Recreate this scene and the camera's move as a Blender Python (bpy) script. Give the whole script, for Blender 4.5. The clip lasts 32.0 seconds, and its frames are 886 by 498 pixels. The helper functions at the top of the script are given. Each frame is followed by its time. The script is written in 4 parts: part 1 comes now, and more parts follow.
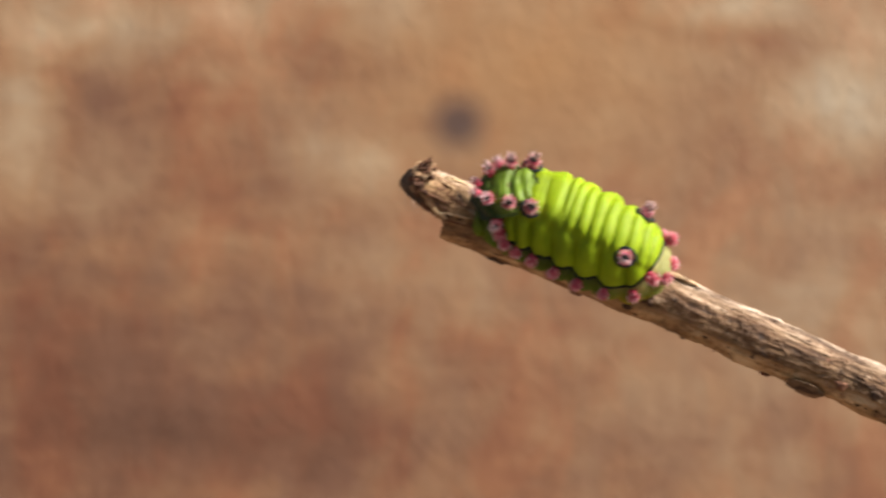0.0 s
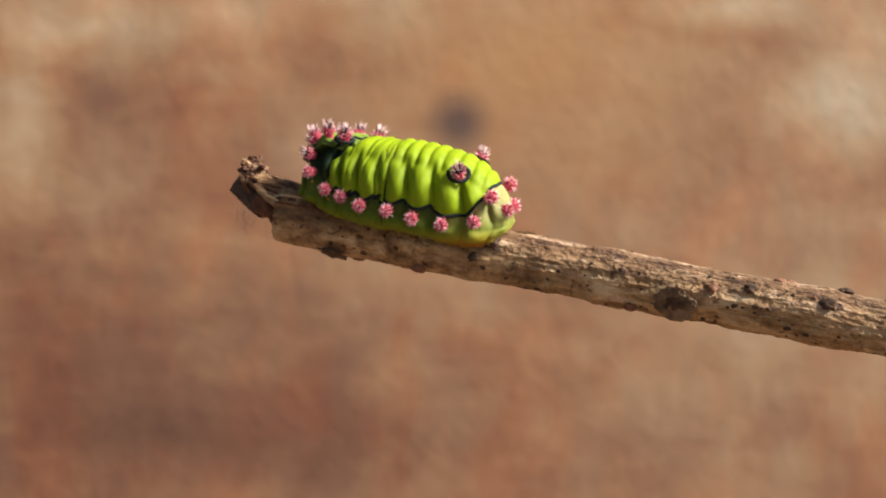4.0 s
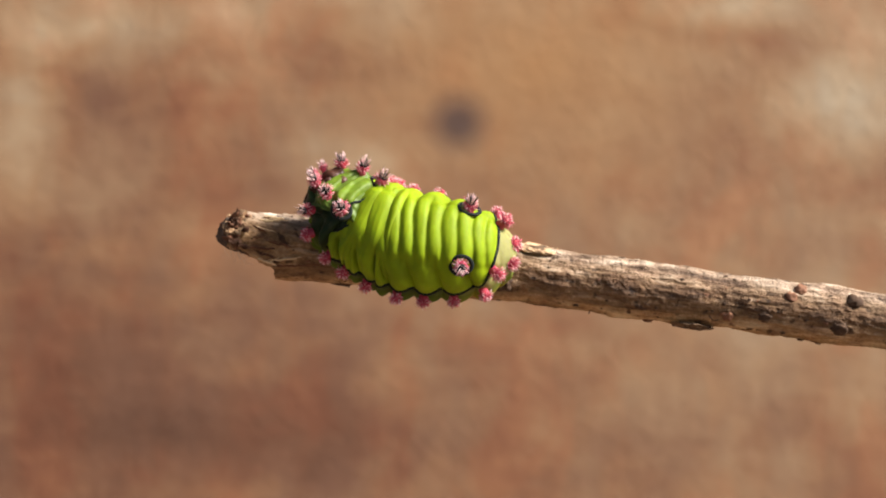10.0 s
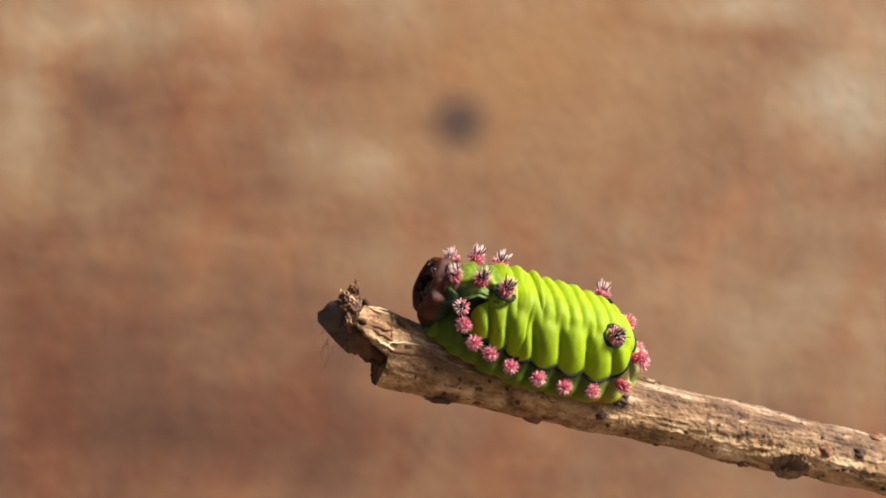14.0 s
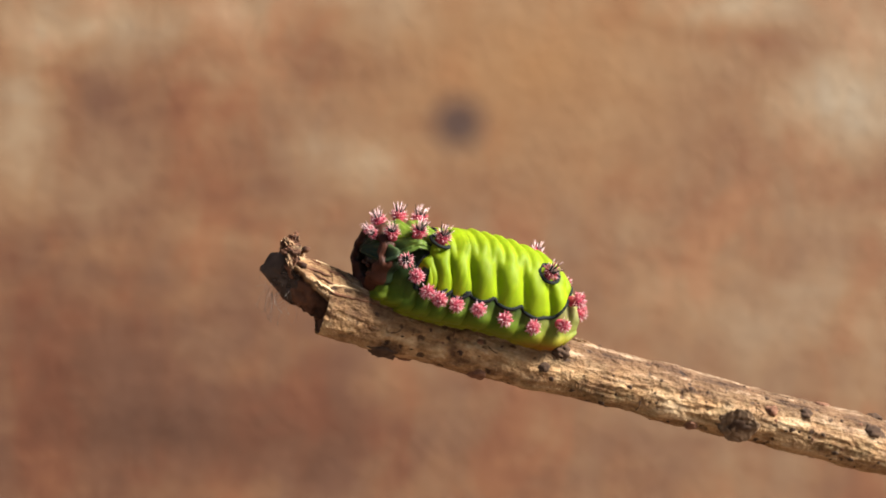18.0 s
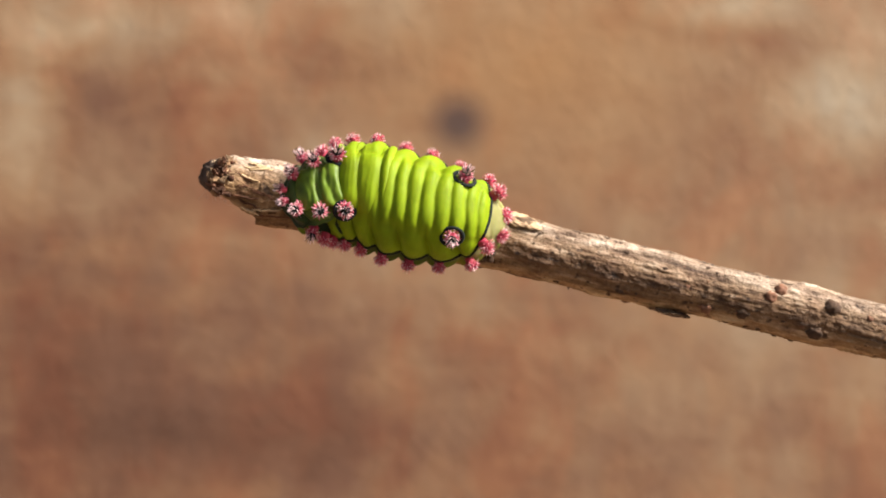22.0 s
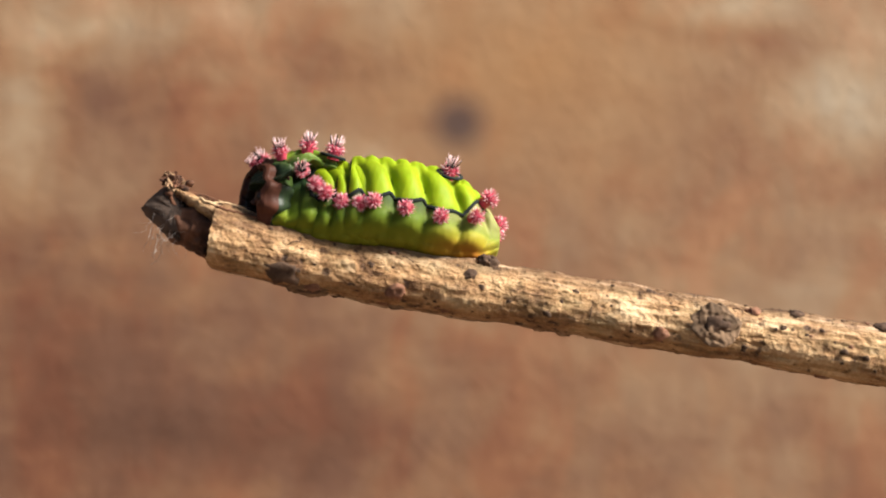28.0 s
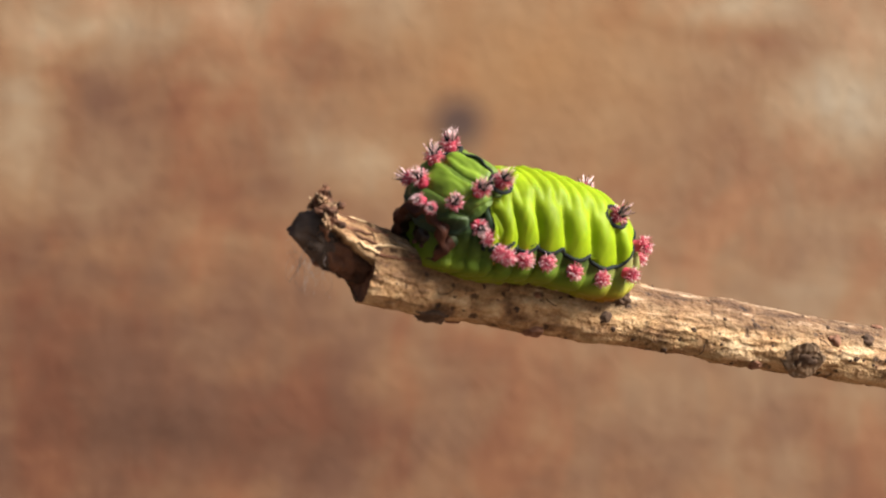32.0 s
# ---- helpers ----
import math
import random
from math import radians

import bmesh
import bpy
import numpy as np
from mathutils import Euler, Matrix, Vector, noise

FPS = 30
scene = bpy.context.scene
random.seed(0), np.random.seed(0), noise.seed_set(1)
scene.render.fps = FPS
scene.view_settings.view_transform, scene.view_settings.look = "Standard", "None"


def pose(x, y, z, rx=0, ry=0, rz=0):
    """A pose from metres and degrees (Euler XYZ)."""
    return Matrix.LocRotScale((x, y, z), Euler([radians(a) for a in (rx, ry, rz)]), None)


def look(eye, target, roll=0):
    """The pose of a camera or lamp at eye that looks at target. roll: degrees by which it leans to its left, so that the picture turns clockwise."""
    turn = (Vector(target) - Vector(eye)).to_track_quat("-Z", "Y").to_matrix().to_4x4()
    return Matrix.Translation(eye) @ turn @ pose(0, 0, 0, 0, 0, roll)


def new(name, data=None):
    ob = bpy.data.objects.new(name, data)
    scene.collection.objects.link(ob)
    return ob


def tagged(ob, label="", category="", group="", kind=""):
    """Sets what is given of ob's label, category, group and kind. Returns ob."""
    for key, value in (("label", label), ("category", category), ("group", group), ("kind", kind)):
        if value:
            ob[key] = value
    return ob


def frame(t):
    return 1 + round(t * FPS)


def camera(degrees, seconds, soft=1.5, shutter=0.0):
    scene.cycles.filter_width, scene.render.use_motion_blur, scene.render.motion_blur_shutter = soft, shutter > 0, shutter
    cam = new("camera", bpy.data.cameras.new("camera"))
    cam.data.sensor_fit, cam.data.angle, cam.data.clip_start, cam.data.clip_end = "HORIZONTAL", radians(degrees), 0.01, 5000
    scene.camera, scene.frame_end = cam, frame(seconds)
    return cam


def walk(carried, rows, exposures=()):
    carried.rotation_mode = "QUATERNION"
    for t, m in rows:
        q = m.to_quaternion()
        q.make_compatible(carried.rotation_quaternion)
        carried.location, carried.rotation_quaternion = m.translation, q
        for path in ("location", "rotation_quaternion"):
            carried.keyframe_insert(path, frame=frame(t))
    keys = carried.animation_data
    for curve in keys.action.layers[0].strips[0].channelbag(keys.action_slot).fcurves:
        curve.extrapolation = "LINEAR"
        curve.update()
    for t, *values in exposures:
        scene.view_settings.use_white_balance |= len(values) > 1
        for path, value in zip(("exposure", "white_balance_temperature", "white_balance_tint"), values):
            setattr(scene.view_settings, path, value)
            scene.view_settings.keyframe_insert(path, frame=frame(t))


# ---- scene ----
MM = 0.001
CAM = Vector((0.0, 0.0, 1.2))

# ---- camera: fixed on its stand, level, looking at the board ----
cam = camera(28.0, 32.0, soft=1.8, shutter=0.3)
walk(cam, [(0.0, look(CAM, CAM + Vector((0, 1, 0)))), (32.0, look(CAM, CAM + Vector((0, 1, 0))))], exposures=[(0.0, 1.26), (32.0, 1.26)])
cam.data.dof.use_dof = True
cam.data.dof.focus_distance = 0.178
cam.data.dof.aperture_fstop = 52.0
cam.data.dof.aperture_blades = 7

# ---- light: hazy sun from the upper right ----
world = bpy.data.worlds.new("world")
scene.world = world
world.use_nodes = True
wn = world.node_tree.nodes
sky = wn.new("ShaderNodeTexSky")
sky.sky_type = 'NISHITA'
sky.sun_disc = False
sky.sun_elevation = radians(39)
sky.sun_rotation = radians(105)
wn["Background"].inputs["Strength"].default_value = 0.036
world.node_tree.links.new(sky.outputs["Color"], wn["Background"].inputs["Color"])
sun = new("sun", bpy.data.lights.new("sun", 'SUN'))
sun.data.energy = 5.0
sun.data.angle = radians(20)
sun.data.color = (1.0, 0.945, 0.87)
sun.matrix_world = look((0.75, -0.20, 0.63), (0, 0, 0))


# ---- materials ----
def material(name):
    m = bpy.data.materials.new(name)
    m.use_nodes = True
    nt = m.node_tree
    return m, nt, nt.nodes["Principled BSDF"]


def node(nt, kind, **inputs):
    n = nt.nodes.new(kind)
    for k, v in inputs.items():
        n.inputs[k.replace("_", " ")].default_value = v
    return n


def ramp(nt, stops):
    n = nt.nodes.new("ShaderNodeValToRGB")
    while len(n.color_ramp.elements) < len(stops):
        n.color_ramp.elements.new(0.5)
    for e, (p, c) in zip(n.color_ramp.elements, stops):
        e.position = p
        e.color = (*c, 1)
    return n


def plain(name, color, rough=0.5, spread=0.15, scale=900.0, sss=0.0, bump=0.0, gloss=0.3):
    """A colour with two scales of mottling, fine relief and, where given, light that seeps through."""
    m, nt, b = material(name)
    tc = node(nt, "ShaderNodeTexCoord")
    n1 = node(nt, "ShaderNodeTexNoise", Scale=scale, Detail=5.0)
    n2 = node(nt, "ShaderNodeTexNoise", Scale=scale * 0.2, Detail=3.0)
    add = node(nt, "ShaderNodeMath")
    add.operation = 'MULTIPLY_ADD'
    add.inputs[1].default_value = 0.5
    L = nt.links.new
    L(tc.outputs["Object"], n1.inputs["Vector"])
    L(tc.outputs["Object"], n2.inputs["Vector"])
    half = node(nt, "ShaderNodeMath")
    half.operation = 'MULTIPLY'
    half.inputs[1].default_value = 0.5
    L(n1.outputs["Fac"], add.inputs[0])
    L(n2.outputs["Fac"], half.inputs[0])
    L(half.outputs[0], add.inputs[2])
    lo = tuple(c * (1 - spread) for c in color)
    hi = tuple(min(1, c * (1 + spread)) for c in color)
    r = ramp(nt, [(0.35, lo), (0.65, hi)])
    L(add.outputs[0], r.inputs["Fac"])
    L(r.outputs["Color"], b.inputs["Base Color"])
    b.inputs["Roughness"].default_value = rough
    b.inputs["Specular IOR Level"].default_value = gloss
    if sss:
        b.inputs["Subsurface Weight"].default_value = sss
        b.inputs["Subsurface Radius"].default_value = (0.6, 1.0, 0.2)
        b.inputs["Subsurface Scale"].default_value = 0.0012
    if bump:
        bp = node(nt, "ShaderNodeBump", Strength=bump, Distance=0.0002)
        L(n1.outputs["Fac"], bp.inputs["Height"])
        L(bp.outputs["Normal"], b.inputs["Normal"])
    return m


def bark_material():
    """Dry bark: cream and tan, with dark pores and long fibres; upper side and underside darkened, partly as painted
    shade.
    """
    m, nt, b = material("bark")
    L = nt.links.new
    tc = node(nt, "ShaderNodeTexCoord")

    def noise_at(sx, sr, detail, rough=0.65):
        mp = node(nt, "ShaderNodeMapping")
        mp.inputs["Scale"].default_value = (sx, sr, sr)
        n = node(nt, "ShaderNodeTexNoise", Scale=1.0, Detail=detail, Roughness=rough)
        L(tc.outputs["Object"], mp.inputs["Vector"])
        L(mp.outputs["Vector"], n.inputs["Vector"])
        return n.outputs["Fac"]

    fib = noise_at(150, 950, 6.0)
    blot = noise_at(230, 330, 6.0, 0.7)
    fine = noise_at(1700, 2300, 4.0)
    pore = noise_at(800, 1000, 2.0, 0.5)
    speck = noise_at(500, 640, 5.0, 0.75)
    moss = noise_at(300, 420, 4.0, 0.65)
    # upper-side mask: browner bark, with its dim light painted into the colour
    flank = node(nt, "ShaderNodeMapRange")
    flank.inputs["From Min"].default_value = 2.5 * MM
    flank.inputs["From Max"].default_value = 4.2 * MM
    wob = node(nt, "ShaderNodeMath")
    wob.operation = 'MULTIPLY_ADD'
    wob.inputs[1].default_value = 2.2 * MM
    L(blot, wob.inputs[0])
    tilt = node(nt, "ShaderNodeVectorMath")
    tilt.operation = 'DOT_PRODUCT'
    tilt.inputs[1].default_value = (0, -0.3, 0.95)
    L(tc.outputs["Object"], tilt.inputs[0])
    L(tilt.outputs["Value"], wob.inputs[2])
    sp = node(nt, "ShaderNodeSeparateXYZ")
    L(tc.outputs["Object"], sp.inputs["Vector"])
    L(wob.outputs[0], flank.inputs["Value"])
    tan = ramp(nt, [(0.28, (0.078, 0.038, 0.018)), (0.39, (0.330, 0.192, 0.088)), (0.49, (0.553, 0.357, 0.176)), (0.66, (0.776, 0.581, 0.361))])
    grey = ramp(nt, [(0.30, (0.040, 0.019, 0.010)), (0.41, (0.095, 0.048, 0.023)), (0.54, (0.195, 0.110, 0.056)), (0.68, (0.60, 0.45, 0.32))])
    for r in (tan, grey):
        L(fib, r.inputs["Fac"])
    ash = ramp(nt, [(0.28, (0.070, 0.041, 0.026)), (0.40, (0.22, 0.152, 0.106)), (0.50, (0.41, 0.315, 0.235)), (0.66, (0.74, 0.63, 0.52))])
    L(fib, ash.inputs["Fac"])
    # smooth speckled bark towards the tip, split into long fibres further down
    smooth = ramp(nt, [(0.30, (0.155, 0.081, 0.036)), (0.42, (0.388, 0.233, 0.108)), (0.52, (0.543, 0.348, 0.172)), (0.68, (0.766, 0.558, 0.335))])
    L(speck, smooth.inputs["Fac"])
    far = node(nt, "ShaderNodeMapRange")
    far.inputs["From Min"].default_value = -1.0 * MM
    far.inputs["From Max"].default_value = 1.4 * MM
    L(sp.outputs["Y"], far.inputs["Value"])
    pale = node(nt, "ShaderNodeMix")
    pale.data_type = 'RGBA'
    L(far.outputs["Result"], pale.inputs[0])
    stretch = node(nt, "ShaderNodeMapRange")
    stretch.inputs["From Min"].default_value = 2.0 * MM
    stretch.inputs["From Max"].default_value = 24.0 * MM
    stretch.inputs["To Min"].default_value = 0.15
    L(sp.outputs["X"], stretch.inputs["Value"])
    grain_ = node(nt, "ShaderNodeMix")
    grain_.data_type = 'RGBA'
    L(stretch.outputs["Result"], grain_.inputs[0])
    L(smooth.outputs["Color"], grain_.inputs[6])
    L(tan.outputs["Color"], grain_.inputs[7])
    olive = node(nt, "ShaderNodeMix")
    olive.data_type = 'RGBA'
    olive.inputs[7].default_value = (0.20, 0.165, 0.075, 1)
    om = ramp(nt, [(0.50, (0, 0, 0)), (0.64, (0.42, 0.42, 0.42))])
    L(moss, om.inputs["Fac"])
    L(om.outputs["Color"], olive.inputs[0])
    L(grain_.outputs[2], olive.inputs[6])
    L(olive.outputs[2], pale.inputs[6])
    L(ash.outputs["Color"], pale.inputs[7])
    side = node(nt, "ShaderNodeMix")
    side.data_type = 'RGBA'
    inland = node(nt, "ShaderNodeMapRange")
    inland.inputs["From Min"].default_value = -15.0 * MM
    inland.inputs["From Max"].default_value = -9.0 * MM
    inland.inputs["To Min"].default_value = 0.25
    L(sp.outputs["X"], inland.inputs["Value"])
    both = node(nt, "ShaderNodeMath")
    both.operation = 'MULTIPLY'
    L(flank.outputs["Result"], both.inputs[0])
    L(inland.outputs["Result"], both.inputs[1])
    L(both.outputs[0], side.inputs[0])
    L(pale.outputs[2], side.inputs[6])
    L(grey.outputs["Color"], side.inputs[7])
    r2 = ramp(nt, [(0.36, (0.22, 0.11, 0.055)), (0.47, (0.70, 0.58, 0.48)), (0.58, (1, 0.98, 0.96))])
    L(blot, r2.inputs["Fac"])
    r3 = ramp(nt, [(0.30, (0.12, 0.07, 0.04)), (0.38, (1, 1, 1))])
    L(pore, r3.inputs["Fac"])
    last = side.outputs[2]
    for r, k in ((r2, 0.75), (r3, 0.85)):
        mx = node(nt, "ShaderNodeMix")
        mx.data_type = 'RGBA'
        mx.blend_type = 'MULTIPLY'
        mx.inputs[0].default_value = k
        L(last, mx.inputs[6])
        L(r.outputs["Color"], mx.inputs[7])
        last = mx.outputs[2]
    # darker, warmer brown along the underside: its shade put into the bark colour
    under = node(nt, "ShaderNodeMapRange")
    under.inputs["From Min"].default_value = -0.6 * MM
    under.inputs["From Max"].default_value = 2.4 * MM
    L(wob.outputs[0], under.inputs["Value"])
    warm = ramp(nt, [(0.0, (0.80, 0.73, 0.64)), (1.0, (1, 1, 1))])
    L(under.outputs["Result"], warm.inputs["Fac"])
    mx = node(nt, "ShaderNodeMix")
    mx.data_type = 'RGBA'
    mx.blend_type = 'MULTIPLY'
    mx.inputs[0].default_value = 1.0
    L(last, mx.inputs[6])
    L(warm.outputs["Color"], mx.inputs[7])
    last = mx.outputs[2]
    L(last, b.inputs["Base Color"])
    b.inputs["Roughness"].default_value = 0.75
    b.inputs["Specular IOR Level"].default_value = 0.35
    h = None
    for f, k in ((fib, 0.75), (fine, 0.5), (pore, 0.7), (speck, 0.45), (blot, 0.3)):
        n = node(nt, "ShaderNodeMath")
        n.operation = 'MULTIPLY_ADD'
        n.inputs[1].default_value = k
        L(f, n.inputs[0])
        if h:
            L(h, n.inputs[2])
        h = n.outputs[0]
    bp = node(nt, "ShaderNodeBump", Strength=1.0, Distance=0.0006)
    L(h, bp.inputs["Height"])
    L(bp.outputs["Normal"], b.inputs["Normal"])
    return m


def board_material():
    """Old stained board: reddish brown, rubbed pale in streaks, dark stains and one round dark knot; stronger light
    painted along the top.
    """
    m, nt, b = material("weathered_wood")
    L = nt.links.new
    tc = node(nt, "ShaderNodeTexCoord")
    def blotches(scale, detail, off, rough=0.5, bend=0.4):
        mp = node(nt, "ShaderNodeMapping")
        mp.inputs["Scale"].default_value = scale
        mp.inputs["Location"].default_value = (off, off * 0.7, off * 1.3)
        n = node(nt, "ShaderNodeTexNoise", Scale=1.0, Detail=detail, Roughness=rough, Distortion=bend)
        L(tc.outputs["Object"], mp.inputs["Vector"])
        L(mp.outputs["Vector"], n.inputs["Vector"])
        return n.outputs["Fac"]

    big, up = blotches((26, 26, 34), 3.0, 2.0), blotches((70, 70, 44), 3.0, 5.0, 0.5)
    hue, streak = blotches((38, 38, 24), 3.0, 11.0, 0.6), blotches((170, 170, 26), 4.0, 3.0, 0.6, 0.8)
    smear = blotches((18, 18, 75), 3.0, 7.0, 0.5, 1.0)
    grain = node(nt, "ShaderNodeTexNoise", Scale=170.0, Detail=6.0, Roughness=0.65)
    L(tc.outputs["Object"], grain.inputs["Vector"])

    def madd(a, k, c):
        n = node(nt, "ShaderNodeMath")
        n.operation = 'MULTIPLY_ADD'
        L(a, n.inputs[0])
        n.inputs[1].default_value = k
        if isinstance(c, float):
            n.inputs[2].default_value = c
        else:
            L(c, n.inputs[2])
        return n.outputs[0]

    tone = madd(big, 0.56, -0.10)
    tone = madd(up, 0.26, tone)
    tone = madd(streak, 0.05, tone)
    tone = madd(smear, 0.20, tone)
    tone = madd(grain.outputs["Fac"], 0.04, tone)

    def patch(x, z, rx, rz):
        """How far a place lies inside a soft oval patch, 1 at its middle."""
        k = node(nt, "ShaderNodeMapping")
        k.vector_type = 'TEXTURE'
        k.inputs["Location"].default_value = (x, 0.6, z)
        k.inputs["Scale"].default_value = (rx, 1.0, rz)
        L(tc.outputs["Object"], k.inputs["Vector"])
        g = node(nt, "ShaderNodeTexGradient")
        g.gradient_type = 'SPHERICAL'
        L(k.outputs["Vector"], g.inputs["Vector"])
        return g.outputs["Fac"]

    # the one pale patch across the whole top paints in the stronger light there
    pale = (((-0.123, 1.273, 0.040, 0.014), 0.30), ((-0.072, 1.279, 0.025, 0.013), 0.26), ((-0.142, 1.243, 0.018, 0.045), 0.30), ((-0.028, 1.230, 0.036, 0.013), 0.26), ((0.097, 1.281, 0.032, 0.009), 0.34), ((0.133, 1.248, 0.040, 0.020), 0.36), ((0.141, 1.275, 0.034, 0.034), 0.30), ((0.066, 1.259, 0.023, 0.021), 0.20), ((0.022, 1.273, 0.038, 0.025), 0.16), ((0.070, 1.187, 0.063, 0.050), 0.13), ((-0.016, 1.189, 0.032, 0.040), 0.10), ((-0.073, 1.191, 0.029, 0.036), 0.09), ((0.137, 1.189, 0.050, 0.080), 0.12), ((0.000, 1.292, 0.306, 0.050), 0.18), ((-0.094, 1.236, 0.029, 0.021), 0.09), ((0.038, 1.143, 0.029, 0.015), 0.08))
    dark = (((-0.120, 1.165, 0.13, 0.085), 0.12), ((-0.035, 1.150, 0.09, 0.07), 0.08), ((0.100, 1.275, 0.063, 0.011), 0.16), ((-0.106, 1.251, 0.057, 0.013), 0.12), ((-0.033, 1.267, 0.032, 0.021), 0.10), ((-0.138, 1.158, 0.038, 0.063), 0.14), ((-0.049, 1.137, 0.029, 0.057), 0.12), ((-0.075, 1.142, 0.032, 0.017), 0.10), ((-0.108, 1.131, 0.050, 0.038), 0.12), ((-0.016, 1.128, 0.172, 0.042), 0.10), ((0.032, 1.175, 0.021, 0.029), 0.07), ((-0.070, 1.221, 0.038, 0.021), 0.06), ((0.085, 1.152, 0.031, 0.027), 0.05), ((0.066, 1.250, 0.011, 0.029), 0.12))
    for spot, k in pale:
        tone = madd(patch(*spot), k, tone)
    for spot, k in dark:
        tone = madd(patch(*spot), -k, tone)
    r = ramp(nt, [(0.05, (0.124, 0.049, 0.024)), (0.24, (0.196, 0.082, 0.042)), (0.42, (0.292, 0.141, 0.069)), (0.58, (0.372, 0.206, 0.105)), (0.75, (0.449, 0.288, 0.165)), (0.95, (0.540, 0.394, 0.255))])
    L(tone, r.inputs["Fac"])
    # redder, rawer wood in places
    red = node(nt, "ShaderNodeMix")
    red.data_type = 'RGBA'
    red.blend_type = 'MULTIPLY'
    rr_ = ramp(nt, [(0.36, (1.02, 0.90, 0.84)), (0.50, (0.97, 1, 1)), (0.64, (0.93, 1.02, 1.10))])
    red.inputs[0].default_value = 1.0
    L(hue, rr_.inputs["Fac"])
    L(r.outputs["Color"], red.inputs[6])
    L(rr_.outputs["Color"], red.inputs[7])
    # warm tan ring of the old branch
    ring = node(nt, "ShaderNodeMix")
    ring.data_type = 'RGBA'
    ring.inputs[7].default_value = (0.42, 0.212, 0.079, 1)
    fr = node(nt, "ShaderNodeMath")
    fr.operation = 'MULTIPLY'
    fr.inputs[1].default_value = 0.75
    L(patch(0.034, 1.262, 0.085, 0.055), fr.inputs[0])
    L(fr.outputs[0], ring.inputs[0])
    L(red.outputs[2], ring.inputs[6])
    knot = node(nt, "ShaderNodeMix")
    knot.data_type = 'RGBA'
    knot.inputs[7].default_value = (0.105, 0.058, 0.042, 1)
    kr = ramp(nt, [(0.0, (0, 0, 0)), (0.8, (1, 1, 1))])
    L(patch(0.0053, 1.2425, 0.0134, 0.0134), kr.inputs["Fac"])
    L(kr.outputs["Color"], knot.inputs[0])
    L(ring.outputs[2], knot.inputs[6])
    L(knot.outputs[2], b.inputs["Base Color"])
    b.inputs["Roughness"].default_value = 0.7
    bp = node(nt, "ShaderNodeBump", Strength=0.3, Distance=0.001)
    L(grain.outputs["Fac"], bp.inputs["Height"])
    L(bp.outputs["Normal"], b.inputs["Normal"])
    return m


def floor_material():
    return plain("brown_floor", (0.13, 0.088, 0.06), 0.7, 0.3, 8.0)


def skin_material():
    """The caterpillar's flank: yellow skirt, green side, dark below the border, pale creamy tail."""
    m, nt, b = material("flank_skin")
    L = nt.links.new
    tc = node(nt, "ShaderNodeTexCoord")
    sp = node(nt, "ShaderNodeSeparateXYZ")
    L(tc.outputs["Object"], sp.inputs["Vector"])
    n1 = node(nt, "ShaderNodeTexNoise", Scale=700.0, Detail=5.0)
    n2 = node(nt, "ShaderNodeTexNoise", Scale=260.0, Detail=3.0)
    for n in (n1, n2):
        L(tc.outputs["Object"], n.inputs["Vector"])
    mr = node(nt, "ShaderNodeMapRange")
    mr.inputs["From Min"].default_value = -1.0 * MM
    mr.inputs["From Max"].default_value = 4.6 * MM
    L(sp.outputs["Z"], mr.inputs["Value"])
    wob = node(nt, "ShaderNodeMath")
    wob.operation = 'MULTIPLY_ADD'
    wob.inputs[1].default_value = 0.22
    L(n2.outputs["Fac"], wob.inputs[0])
    L(mr.outputs["Result"], wob.inputs[2])
    r = ramp(nt, [(0.06, (0.175, 0.165, 0.011)), (0.20, (0.160, 0.176, 0.011)), (0.31, (0.138, 0.175, 0.012)), (0.46, (0.096, 0.145, 0.012)), (0.66, (0.068, 0.100, 0.014)), (0.84, (0.032, 0.056, 0.014)), (1.0, (0.016, 0.032, 0.013))])
    L(wob.outputs[0], r.inputs["Fac"])
    tail = node(nt, "ShaderNodeMapRange")
    tail.inputs["From Min"].default_value = 3.5 * MM
    tail.inputs["From Max"].default_value = 9.2 * MM
    L(sp.outputs["X"], tail.inputs["Value"])
    mx = node(nt, "ShaderNodeMix")
    mx.data_type = 'RGBA'
    r2 = ramp(nt, [(0.16, (0.333, 0.126, 0.015)), (0.30, (0.326, 0.259, 0.022)), (0.52, (0.192, 0.222, 0.037)), (0.85, (0.266, 0.252, 0.096))])
    L(wob.outputs[0], r2.inputs["Fac"])
    L(tail.outputs["Result"], mx.inputs[0])
    L(r.outputs["Color"], mx.inputs[6])
    L(r2.outputs["Color"], mx.inputs[7])
    mo = node(nt, "ShaderNodeMix")
    mo.data_type = 'RGBA'
    mo.blend_type = 'MULTIPLY'
    mo.inputs[0].default_value = 0.6
    r3 = ramp(nt, [(0.35, (0.72, 0.76, 0.7)), (0.65, (1, 1, 1))])
    L(n1.outputs["Fac"], r3.inputs["Fac"])
    L(mx.outputs[2], mo.inputs[6])
    L(r3.outputs["Color"], mo.inputs[7])
    L(mo.outputs[2], b.inputs["Base Color"])
    b.inputs["Roughness"].default_value = 0.6
    b.inputs["Specular IOR Level"].default_value = 0.12
    b.inputs["Subsurface Weight"].default_value = 0.15
    b.inputs["Subsurface Radius"].default_value = (0.7, 1.0, 0.2)
    b.inputs["Subsurface Scale"].default_value = 0.0010
    bp = node(nt, "ShaderNodeBump", Strength=0.25, Distance=0.0002)
    L(n1.outputs["Fac"], bp.inputs["Height"])
    L(bp.outputs["Normal"], b.inputs["Normal"])
    return m


